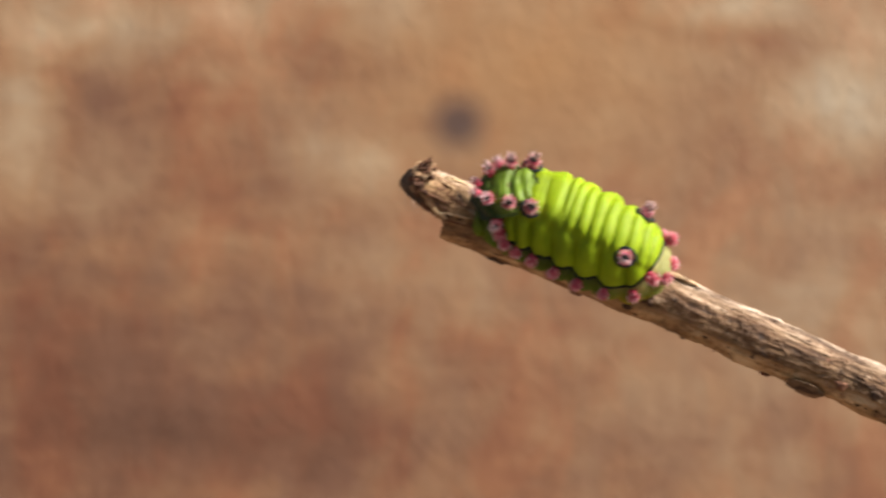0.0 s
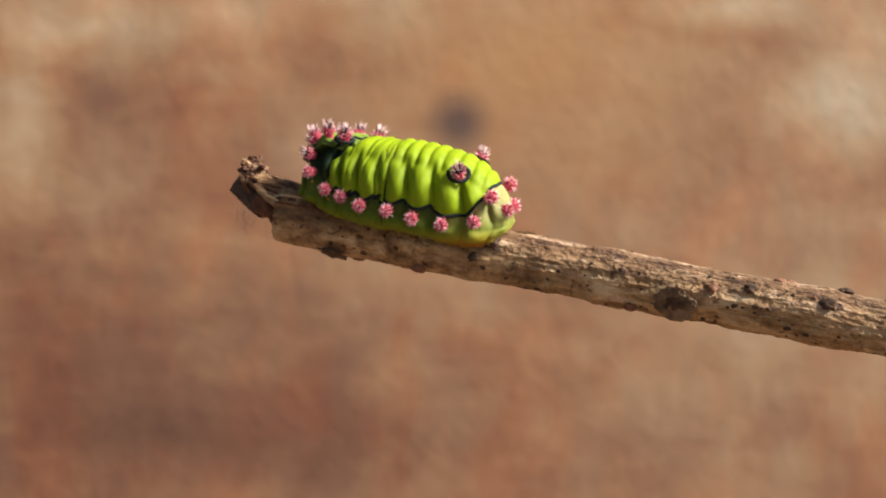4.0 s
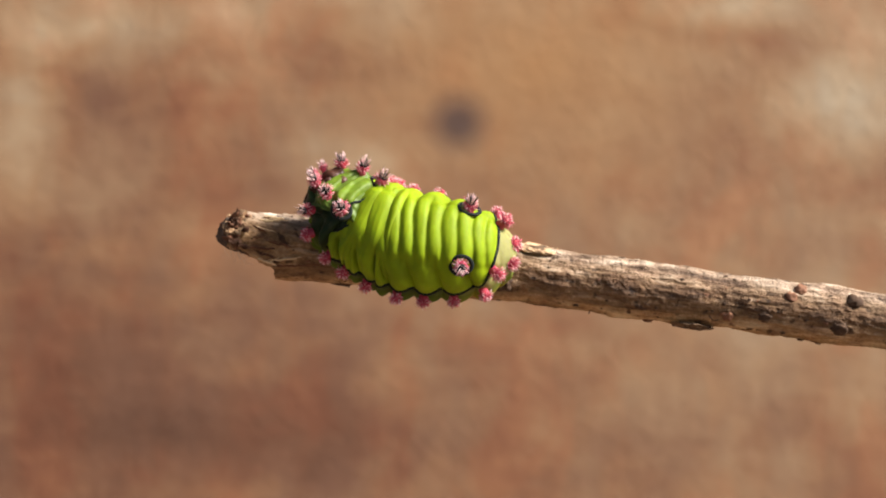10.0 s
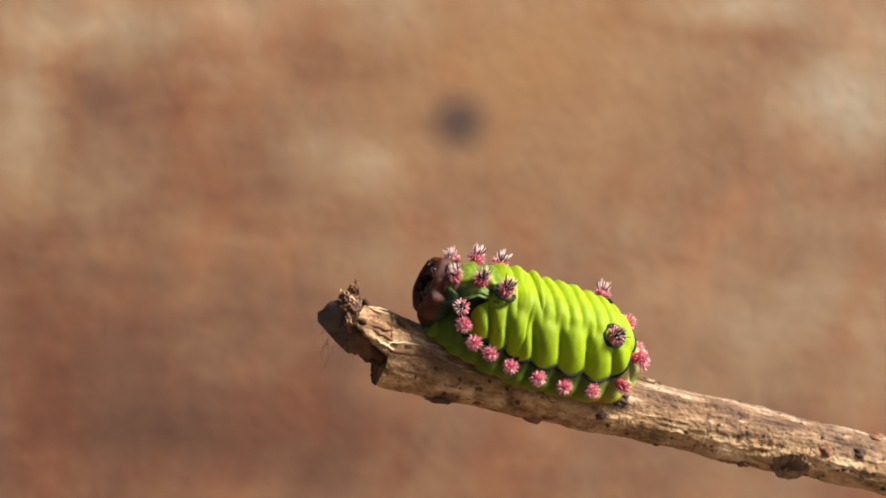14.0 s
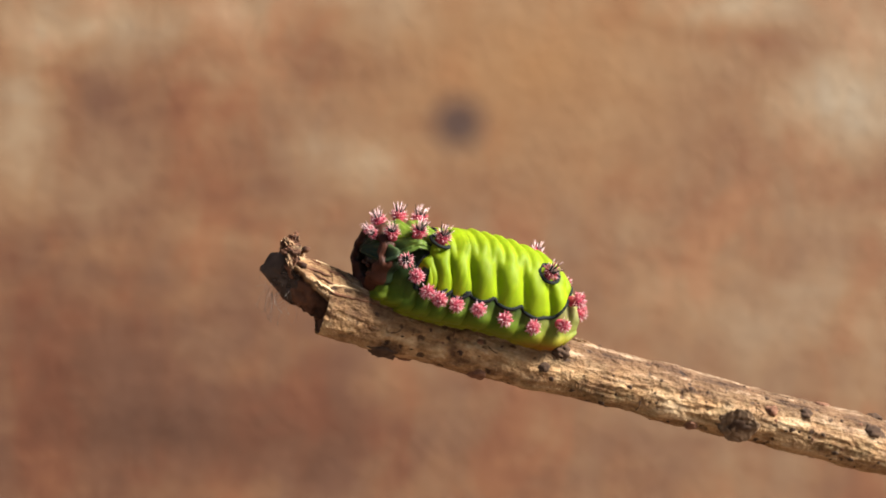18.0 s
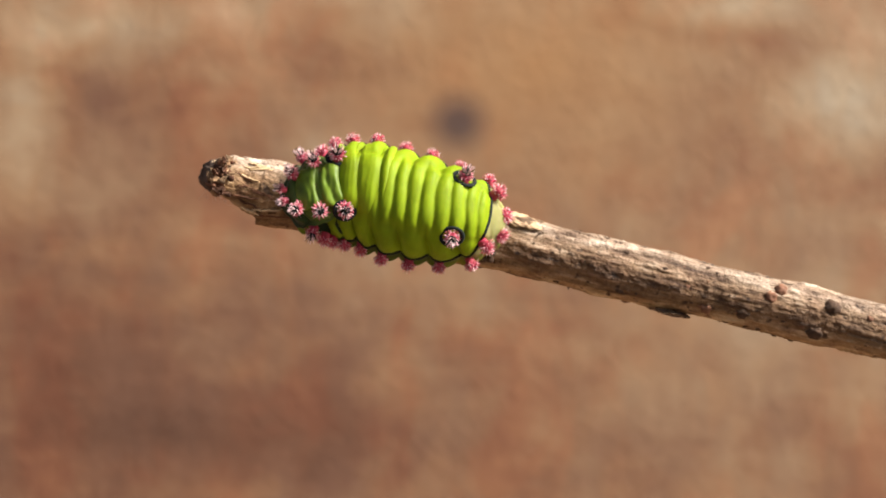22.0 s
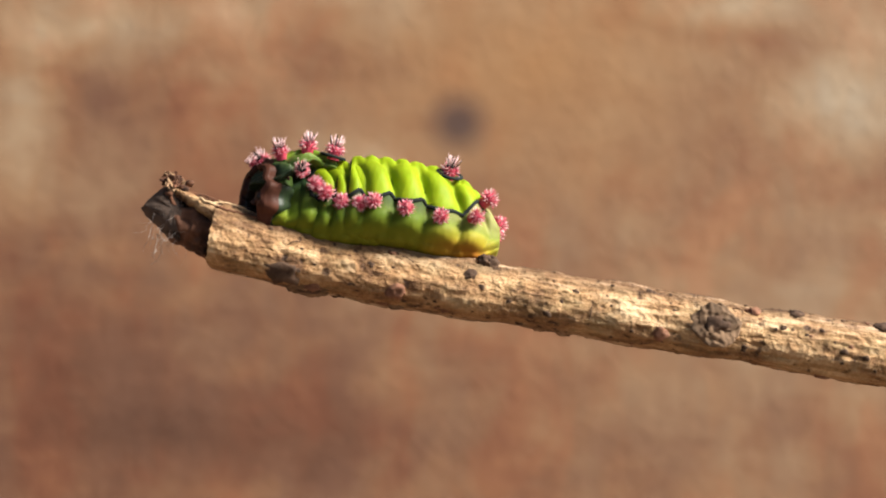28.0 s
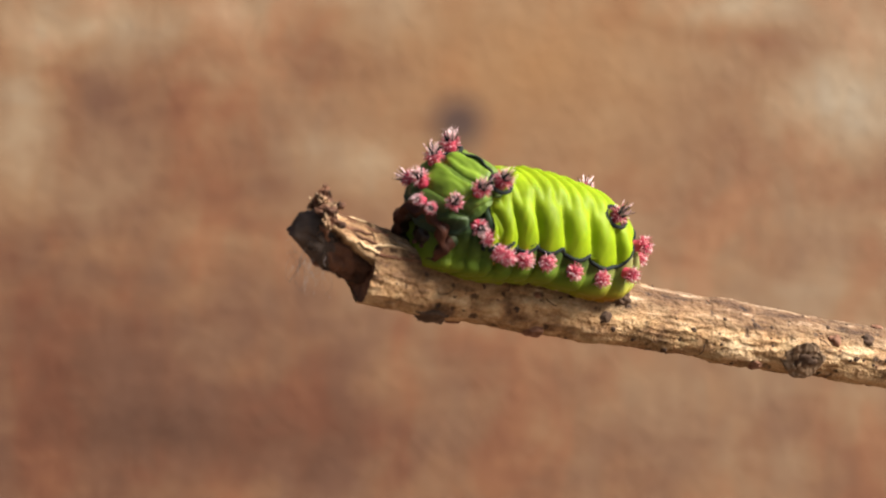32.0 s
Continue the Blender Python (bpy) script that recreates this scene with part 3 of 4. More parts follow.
# ---- caterpillar ----
cat = tagged(new("caterpillar"), "lime green slug caterpillar with pink spiny tubercles, clinging to the twig", "caterpillar")
BASE = 3.1
PROFILE = np.array([(0, 1.0), (0.31, 0.985), (0.55, 0.925), (0.72, 0.81), (0.84, 0.665), (0.925, 0.52), (0.98, 0.36), (1.0, 0.20), (0.94, 0.05), (0.64, -0.05), (0, -0.05)])
s_fine = np.linspace(0, 1, 201)
prof_y = np.interp(s_fine, np.linspace(0, 1, 11), PROFILE[:, 0])
prof_z = np.interp(s_fine, np.linspace(0, 1, 11), PROFILE[:, 1])
box = np.ones(15) / 15
prof_y = np.convolve(np.concatenate([-prof_y[15:0:-1], prof_y, prof_y[-2:-17:-1]]), box, 'same')[15:-15]
prof_z = np.convolve(np.concatenate([prof_z[15:0:-1], prof_z, prof_z[-2:-17:-1]]), box, 'same')[15:-15]
SEAMS = np.array([-12.6, -11.2, -8.1, -6.35, -4.3, -2.0, 0.75, 3.8, 7.0, 9.8, 12.6])
EDGE = 0.585


def lobe(x, power=2.6):
    """1 in the middle of a body ring, 0 in the fold between two."""
    i = int(np.clip(np.searchsorted(SEAMS, x) - 1, 0, len(SEAMS) - 2))
    u = (x - SEAMS[i]) / (SEAMS[i + 1] - SEAMS[i])
    return 1 - abs(2 * min(max(u, 0), 1) - 1) ** power


HALVES = np.sort(np.concatenate([SEAMS, [-0.65, 2.25, 5.4, 8.4]]))


def rib(x):
    """1 on a rib of the back, 0 between two; a broad body ring bears two ribs."""
    i = int(np.clip(np.searchsorted(HALVES, x) - 1, 0, len(HALVES) - 2))
    u = (x - HALVES[i]) / (HALVES[i + 1] - HALVES[i])
    return 1 - abs(2 * min(max(u, 0), 1) - 1) ** 2.2


def body_at(x, s, width, height, floor=2.6, fold=1.0, lift=0.0, span=None):
    """A place on the skin: x along the body, s from the back (0) down to the sole (1 or -1). Past the ends of
    span the skin dives under its neighbour."""
    k = abs(s)
    w, h = width(x), height(x)
    floor += 1.5 * min(max((x - 8.8) / 2.8, 0), 1) ** 2 - 0.5 * math.exp(-((x - 7.0) / 3.2) ** 2)
    depth = np.interp(k, [0, 0.15, 0.30, 0.42, 0.55, 0.75, 1], [0.42, 0.50, 0.78, 0.92, 0.68, 0.28, 0.15])
    sl = x + 0.55 * math.sin(k * 7.5) + 0.12 * noise.noise(Vector((x * 0.35, s * 4, 9)))
    f = min(max((k - 0.16) / 0.16, 0), 1)
    bent = x + 0.30 * math.sin(s * 8 + 0.6) + 0.2 * noise.noise(Vector((x * 0.5, s * 5, 4)))
    d = fold * depth * ((1 - f) * 0.85 * (rib(bent) - 1) + f * (lobe(sl) - 1)) + lift
    # the crease that parts the back from the lobes along its edge
    d -= fold * 0.24 * math.exp(-((k - 0.25) / 0.045) ** 2) * (0.2 + 0.8 * lobe(sl)) * (0.6 + noise.noise(Vector((x * 0.7, s * 3, 6))))
    d += fold * 0.26 * math.exp(-((k - 0.42) / 0.10) ** 2) * lobe(sl, 2.0)
    # swollen lobes above the skirt, and the groove under them
    d += fold * (0.46 * math.exp(-((k - 0.74) / 0.075) ** 2) * lobe(sl, 2.0) - 0.26 * math.exp(-((k - 0.835) / 0.022) ** 2) - 0.12 * math.exp(-((k - 0.66) / 0.035) ** 2))
    d += fold * math.exp(-((k - 0.895) / 0.035) ** 2) * (0.42 * lobe(x + 1.3) + 0.20 * math.sin(x * 4.4 + 2 * noise.noise(Vector((x * 0.6, s, 3)))) + 0.28 * noise.noise(Vector((x * 2.9, s * 14, 11))))
    d += 0.07 * noise.noise(Vector((x * 0.9, s * 6, 2))) + 0.04 * noise.noise(Vector((x * 2.6, s * 16, 5)))
    if span:
        out = max(span[0] - x - 0.3, x - span[1] - 0.3, 0.0)
        d -= 0.12 * out + 0.60 * out * out
    y = float(np.interp(k, s_fine, prof_y)) * max(w + d, 0)
    z = floor + (h + d * 0.8 - floor) * float(np.interp(k, s_fine, prof_z))
    return (x, math.copysign(y, s), z - BASE)


def curve_of(xs, ys):
    xs, ys = np.array(xs, float), np.array(ys, float)
    fx = np.linspace(xs[0], xs[-1], 241)
    fy = np.interp(fx, xs, ys)
    fy[1:-1] = np.convolve(np.pad(fy, 9, 'edge'), np.ones(19) / 19, 'same')[10:-10]
    return lambda x: float(np.interp(x, fx, fy))


abd_w = curve_of([-13.0, -12.0, -11.0, -10.2, -8.9, -7.3, -5.4, -3.2, -0.7, 2.2, 5.6, 8.6, 9.8, 10.7, 11.2, 11.5], [1.6, 2.6, 3.4, 3.9, 4.4, 4.95, 5.3, 5.6, 5.75, 5.75, 5.2, 4.3, 3.7, 2.9, 2.0, 0.9])
abd_h = curve_of([-13.0, -11.5, -10.0, -8.3, -6.3, -4, -1, 2.5, 6, 8, 9.5, 10.6, 11.2, 11.5], [5.6, 6.8, 8.4, 9.9, 10.8, 11.25, 11.5, 11.45, 11.05, 10.15, 8.95, 7.6, 6.7, 5.9])


def saddle_front(k):
    f = min(max((k / EDGE - 0.20) / 0.45, 0), 1)
    return -6.5 - 1.9 * f * f * (3 - 2 * f)


def saddle_rear(k):
    f = min(k / EDGE, 1)
    return 6.6 + 3.0 * math.sqrt(max(0, 1 - f ** 1.8))


def edge_at(x):
    """How far down the flank the saddle reaches: lower on each ring, higher in each fold."""
    return EDGE * (1 + 0.09 * (lobe(x, 2.0) - 0.75))


def skin_piece(name, x0, x1, span, label):
    rows_ = []
    n = max(24, int((x1 - x0) * 8))
    for i in range(n + 1):
        x = x0 + (x1 - x0) * i / n
        rows_.append([body_at(x, -1 + 2 * k / 110, abd_w, abd_h, span=span) for k in range(110)])
    bm = sheet(rows_, True)
    bmesh.ops.holes_fill(bm, edges=bm.edges)
    return part(name, bm, SKIN, cat, label)


def saddle_patch(parent, s0, s1, xa, xb, span, ends, label):
    """A piece of the saddle between two lines down the back; ends: which of its four sides are outer edges (black-lined)."""
    rows_ = []
    nj, ni = max(10, int(60 * (s1 - s0) / (2 * EDGE))), 90
    for j in range(nj + 1):
        f = s0 + (s1 - s0) * j / nj
        row = []
        lo, hi = xa(abs(f)), xb(abs(f))
        for i in range(ni + 1):
            u = i / ni
            x = lo + (hi - lo) * u
            s = f * edge_at(x) / EDGE
            rim = min(1.0, u * 16 if 'front' in ends else 1, (1 - u) * 16 if 'rear' in ends else 1, (EDGE - abs(f)) / EDGE * 12 + 0.02)
            row.append(body_at(x, s, abd_w, abd_h, lift=0.02 + 0.16 * math.sqrt(max(rim, 0)), span=span))
        rows_.append(row)
    part("saddle", sheet(rows_), SADDLE, parent, label)
    near, far = abs(s0 + EDGE) < 1e-6, abs(s1 - EDGE) < 1e-6
    line = list(rows_[0]) if near else []
    if 'rear' in ends:
        line += [r[-1] for r in rows_[1:-1]]
    lines = [line + (rows_[-1][::-1] if far and 'rear' in ends else [])]
    if far and 'rear' not in ends:
        lines.append(list(rows_[-1]))
    if 'front' in ends:
        lines.append([r[0] for r in rows_])
    for ln in lines:
        if len(ln) > 3:
            bm = bmesh.new()
            tube(bm, ln[::2] + [ln[-1]], 0.20, 6)
            part("saddle_border", bm, BLACK, parent, "black line round the saddle")


# -- tubercles --
def tubercle_mesh(seed, dark, tall=1.0):
    """A round pink wart thick with short spines; the dorsal ones have a black crown and a tuft of long pale spines."""
    rr = random.Random(seed)
    bm = bmesh.new()
    prof = [(0.50, -0.3), (0.50, 0.05), (0.55, 0.30 * tall), (0.56, 0.52 * tall), (0.48, 0.74 * tall), (0.30, 0.90 * tall), (0.02, 0.97 * tall)]
    loops = [[bm.verts.new((r * math.cos(a) * MM, r * math.sin(a) * MM, z * MM)) for a in [2 * math.pi * k / 14 for k in range(14)]] for r, z in prof]
    for i in range(len(loops) - 1):
        for k in range(14):
            f = bm.faces.new((loops[i][k], loops[i][(k + 1) % 14], loops[i + 1][(k + 1) % 14], loops[i + 1][k]))
            f.material_index = 3 if dark and i >= 4 else 0
    count = 84
    for n in range(count):
        h = 1 - (n + 0.5) / count * 1.45
        a = n * 2.39996 + rr.uniform(-0.3, 0.3)
        c = math.sqrt(max(0, 1 - h * h))
        d = Vector((c * math.cos(a), c * math.sin(a), h)).normalized()
        o = Vector((0.46 * d.x, 0.46 * d.y, (0.48 + 0.42 * d.z) * tall))
        tuft = dark and h > 0.62
        ln = rr.uniform(0.65, 1.05) if tuft else rr.uniform(0.28, 0.56)
        d = (d + Vector((0, 0, 0.8 if tuft else 0.2))).normalized()
        mat = (3 if n % 3 == 0 else 2) if tuft else (2 if n % 5 < 2 else 1)
        tube(bm, [o, o + d * ln * 0.55, o + d * ln], [0.055, 0.042, 0.010], 4, mat)
    me = bpy.data.meshes.new("tubercle")
    bm.to_mesh(me)
    bm.free()
    for mt in (PINK, ROSE, SPINE, BLACK):
        me.materials.append(mt)
    for p in me.polygons:
        p.use_smooth = True
    return me


LATERAL = [tubercle_mesh(k, False) for k in range(3)]
DORSAL = [tubercle_mesh(10 + k, True, 1.1) for k in range(3)]


def collar(parent, m, r=0.95, thick=0.21):
    """The black ring at the foot of a tubercle."""
    rows_ = [[((r + thick * math.cos(u)) * math.cos(t) * 1.1, (r + thick * math.cos(u)) * math.sin(t), 0.16 * math.sin(u)) for u in [2 * math.pi * k / 8 for k in range(8)]] for t in [2 * math.pi * i / 28 for i in range(29)]]
    ob = part("black_ring", sheet(rows_, True), BLACK, parent)
    ob.matrix_local = m
    return ob


n_ = 0


def side_warts(parent, x, y, z, lean, size=1.0):
    """The pair of tubercles on one ring's flanks, with the orange dots below them."""
    global n_
    for side in (-1, 1):
        q = facing(x, side * y, z - BASE, (lean, side, 0.05))
        shared("tubercle", LATERAL[n_ % 3], parent, q @ Matrix.Rotation(n_ * 1.3, 4, 'Z') @ Matrix.Scale(size, 4))
        n_ += 1
        if x < 6:
            d = part("spot", lump(0.13, (1, 1, 1), 0.1, n_, 1), SPOT, parent)
            d.location = Vector((x + 0.1, side * (y + 0.02), z - BASE - 1.15)) * MM


# the stout hind body, which keeps its shape
hind = skin_piece("abdomen", -3.1, 11.5, (-2.0, 12.0), "green flank with a yellow skirt and a creamy tail")
saddle_patch(hind, -EDGE, EDGE, lambda k: -3.0, saddle_rear, (-2.0, 12.0), ('rear',), "bright lime green saddle across the back")
for x, y, z, lean in ((8.6, 4.3, 5.3, 0.6), (5.45, 5.15, 4.55, 0.15), (2.25, 5.72, 4.8, 0.03), (-0.68, 5.76, 5.1, 0.0)):
    side_warts(hind, x, y, z, lean)
for side in (-1, 1):
    for x, y, z, nrm in ((9.65, 2.75, 7.65, (0.75, 0.55 * side, 0.5)), (10.75, 0.95, 6.1, (1.0, 0.3 * side, 0.15))):
        shared("tubercle", LATERAL[n_ % 3], hind, facing(x, side * y, z - BASE, nrm) @ Matrix.Rotation(n_ * 1.3, 4, 'Z') @ Matrix.Scale(1.12, 4))
        n_ += 1
    p = body_at(6.1, 0.245 * side, abd_w, abd_h, lift=0.2)
    q = facing(*p, (0.2, 0.85 * side, 1))
    shared("tubercle", DORSAL[n_ % 3], hind, q @ Matrix.Scale(1.12, 4))
    collar(hind, q @ Matrix.Translation((0, 0, 0.16 * MM)), 1.05)
    n_ += 1

# the four rings before it, which slide over one another as the animal draws in and turns
RINGS = []
for (a, b), wart, x_out in (((-4.3, -2.0), (-3.2, 5.6, 5.2, -0.02), 1.1), ((-6.35, -4.3), (-5.4, 5.3, 5.4, -0.1), 1.1), ((-8.1, -6.35), (-7.3, 4.9, 5.8, -0.16), 1.1), ((-11.2, -8.1), (-8.9, 4.35, 6.6, -0.3), 0.9)):
    ring = skin_piece("body_ring", a - x_out, b + 1.1, (a, b), "green ring of the flank with a yellow skirt")
    side_warts(ring, *wart)
    RINGS.append((ring, Vector((wart[0], 0, wart[2] - BASE))))
    if a > -6.0:
        saddle_patch(ring, -EDGE, EDGE, lambda k, a=a: a - 1.0, lambda k, b=b: b + 1.1, (a, b), (), "lime green lobe of the saddle")
    elif a > -7.0:
        saddle_patch(ring, -EDGE, EDGE, lambda k: max(-6.95, saddle_front(k)), lambda k, b=b: b + 1.1, (a, b), (), "lime green lobe of the saddle")
    elif a > -9.0:
        for s0, s1 in ((-EDGE, -EDGE * 0.24), (EDGE * 0.24, EDGE)):
            saddle_patch(ring, s0, s1, saddle_front, lambda k, b=b: b + 1.1, (a - 0.4, b), ('front',), "lime green lobe of the saddle")

# -- thorax: the front rings, which turn and stretch --
PIVOT = Vector((-6.9, 0, 7.0 - BASE))
tho_w = curve_of([-13.4, -13.0, -12.2, -11, -9.5, -8, -6.5, -5.2, -4.8], [0.3, 1.7, 2.8, 3.5, 3.6, 3.3, 3.1, 2.9, 2.6])
tho_h = curve_of([-13.4, -13.0, -12.2, -11, -9.5, -8, -6.5, -5.2, -4.8], [7.2, 8.0, 8.9, 9.7, 10.35, 10.7, 10.8, 10.3, 9.4])


def tho_at(x, s, lift=0.0):
    p = body_at(x, s, tho_w, tho_h, floor=8.9 - 2.5 * min(max((-9.3 - x) / 2.5, 0), 1), fold=0.8,
                lift=lift + 0.22 * noise.noise(Vector((x * 0.9, s * 4, 3))) - 0.20 * abs(noise.noise(Vector((x * 1.6, s * 7, 8)))))
    return (p[0] - PIVOT.x, p[1] - PIVOT.y, p[2] - PIVOT.z)


rows_ = []
for i in range(111):
    x = -13.4 + 8.6 * i / 110
    rows_.append([tho_at(x, -1 + 2 * k / 110) for k in range(110)])
bm = sheet(rows_, True)
bmesh.ops.holes_fill(bm, edges=bm.edges)
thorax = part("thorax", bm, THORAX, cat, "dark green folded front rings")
thorax.location = PIVOT * MM
for x0, x1, smax in ((-9.05, -6.75, 0.31), (-11.5, -9.3, 0.28)):
    rows_ = []
    for j in range(31):
        s = smax * (2 * j / 30 - 1)
        row = []
        for i in range(17):
            u = i / 16
            rim = min(1, min(u, 1 - u) * 5, (1 - abs(s) / smax) * 5)
            row.append(tho_at(x0 + (x1 - x0) * u - 0.25 * math.cos(s * 9), s, -0.12 + 0.55 * math.sqrt(rim)))
        rows_.append(row)
    part("plate", sheet(rows_), PLATE, thorax, "paler green plate across a front ring")
bm = bmesh.new()
tube(bm, [tho_at(-6.55 + 0.25 * math.cos(j / 40 * 12), EDGE * 0.80 * (2 * j / 40 - 1), 0.16) for j in range(41)], 0.15, 6)
part("black_line", bm, BLACK, thorax)
for side in (-1, 1):
    for x, y, z, nrm, sc in ((-6.95, 2.95, 10.3, (-0.02, 0.35, 1), 1.12), (-9.45, 2.65, 10.1, (-0.15, 0.3, 1), 1.05),
                             (-11.6, 1.85, 9.2, (-0.5, 0.3, 0.8), 1.0), (-12.8, 0.6, 8.5, (-1, 0.3, 0.45), 0.7),
                             (-10.2, 3.75, 7.6, (-0.4, 0.9, 0.2), 0.95)):
        q = facing(x - PIVOT.x, side * y, z - BASE - PIVOT.z, (nrm[0], nrm[1] * side, nrm[2]))
        shared("tubercle", DORSAL[n_ % 3], thorax, q @ Matrix.Rotation(n_, 4, 'Z') @ Matrix.Scale(sc, 4))
        if x > -8:
            collar(thorax, q @ Matrix.Translation((0, 0, -0.02 * MM)))
        n_ += 1
# -- hood: a puckered cup of skin that opens forwards, with the head inside --
NECK = Vector((-11.9, 0, 6.5 - BASE))
CUP = [(2.8, 0.2), (2.6, 1.3), (1.9, 2.35), (0.9, 2.85), (-0.2, 2.95), (-0.85, 2.82), (-1.15, 2.52), (-1.1, 2.15), (-0.7, 1.88), (0.0, 1.7), (0.8, 1.3), (1.2, 0.65), (1.3, 0.05)]
cup_x = np.interp(np.linspace(0, 12, 61), range(13), [c[0] for c in CUP])
cup_r = np.interp(np.linspace(0, 12, 61), range(13), [c[1] for c in CUP])
rows_ = []
for i in range(61):
    ring = []
    for k in range(72):
        a = 2 * math.pi * k / 72
        pleat = 0.20 * math.sin(a * 9 + 3 * noise.noise(Vector((i * 0.06, math.cos(a), math.sin(a))))) * min(1, cup_r[i])
        w = 0.35 * noise.noise(Vector((cup_x[i] * 0.7, math.cos(a) * 1.3, math.sin(a) * 1.3))) * min(1, cup_r[i]) + pleat
        # the rim hangs open at the bottom
        gap = 0.9 * math.exp(-((a - 1.5 * math.pi) / 0.6) ** 2) if 18 < i < 45 else 0
        ring.append((cup_x[i] + gap + 0.3 * w, (cup_r[i] + w) * math.cos(a), (cup_r[i] + w) * 1.12 * math.sin(a)))
    rows_.append(ring)
bm = sheet(rows_, True)
bm.faces.ensure_lookup_table()
for f, fc in enumerate(bm.faces):
    i = f // 72
    fc.material_index = 0 if i < 17 else 1 if i < 39 else 2
bmesh.ops.recalc_face_normals(bm, faces=bm.faces)
hood = part("hood", bm, [THORAX, FOLD, HEAD], cat, "puckered brown cup of skin round the head")
hood.location = NECK * MM
head_ = part("head", lump(1.05, (1.0, 1.1, 1.15), 0.22, 7, 4, 1.5), HEAD, hood, "small black-brown head drawn in")
head_.location = Vector((0.45, 0, -0.2)) * MM
for side in (-1, 1):
    e = part("jaw", lump(0.32, (1.3, 0.7, 0.8), 0.3, 30 + side, 2), BROWN, hood)
    e.location = Vector((-0.5, 0.38 * side, -0.75)) * MM
for n, (x, ry, rz, th, mat) in enumerate(((0.35, 2.85, 3.1, 0.42, BROWN), (1.3, 2.95, 3.1, 0.45, BROWN))):
    bm = bmesh.new()
    pts = []
    for j in range(41):
        a = math.radians(-66 + 132 * j / 40)
        w = 0.30 * noise.noise(Vector((j * 0.22, n * 5, 1))) + 0.10 * noise.noise(Vector((j * 0.6, n * 3, 4)))
        pts.append((x - 0.25 * math.cos(a) + w, (ry + w) * math.sin(a), (rz + w) * math.cos(a)))
    tube(bm, pts, [th * (0.15 + 0.85 * math.sin(math.pi * j / 40) ** 0.7) * (1 + 0.5 * noise.noise(Vector((j * 0.45, n, 7)))) for j in range(41)], 12)
    part("fold", bm, mat, hood)


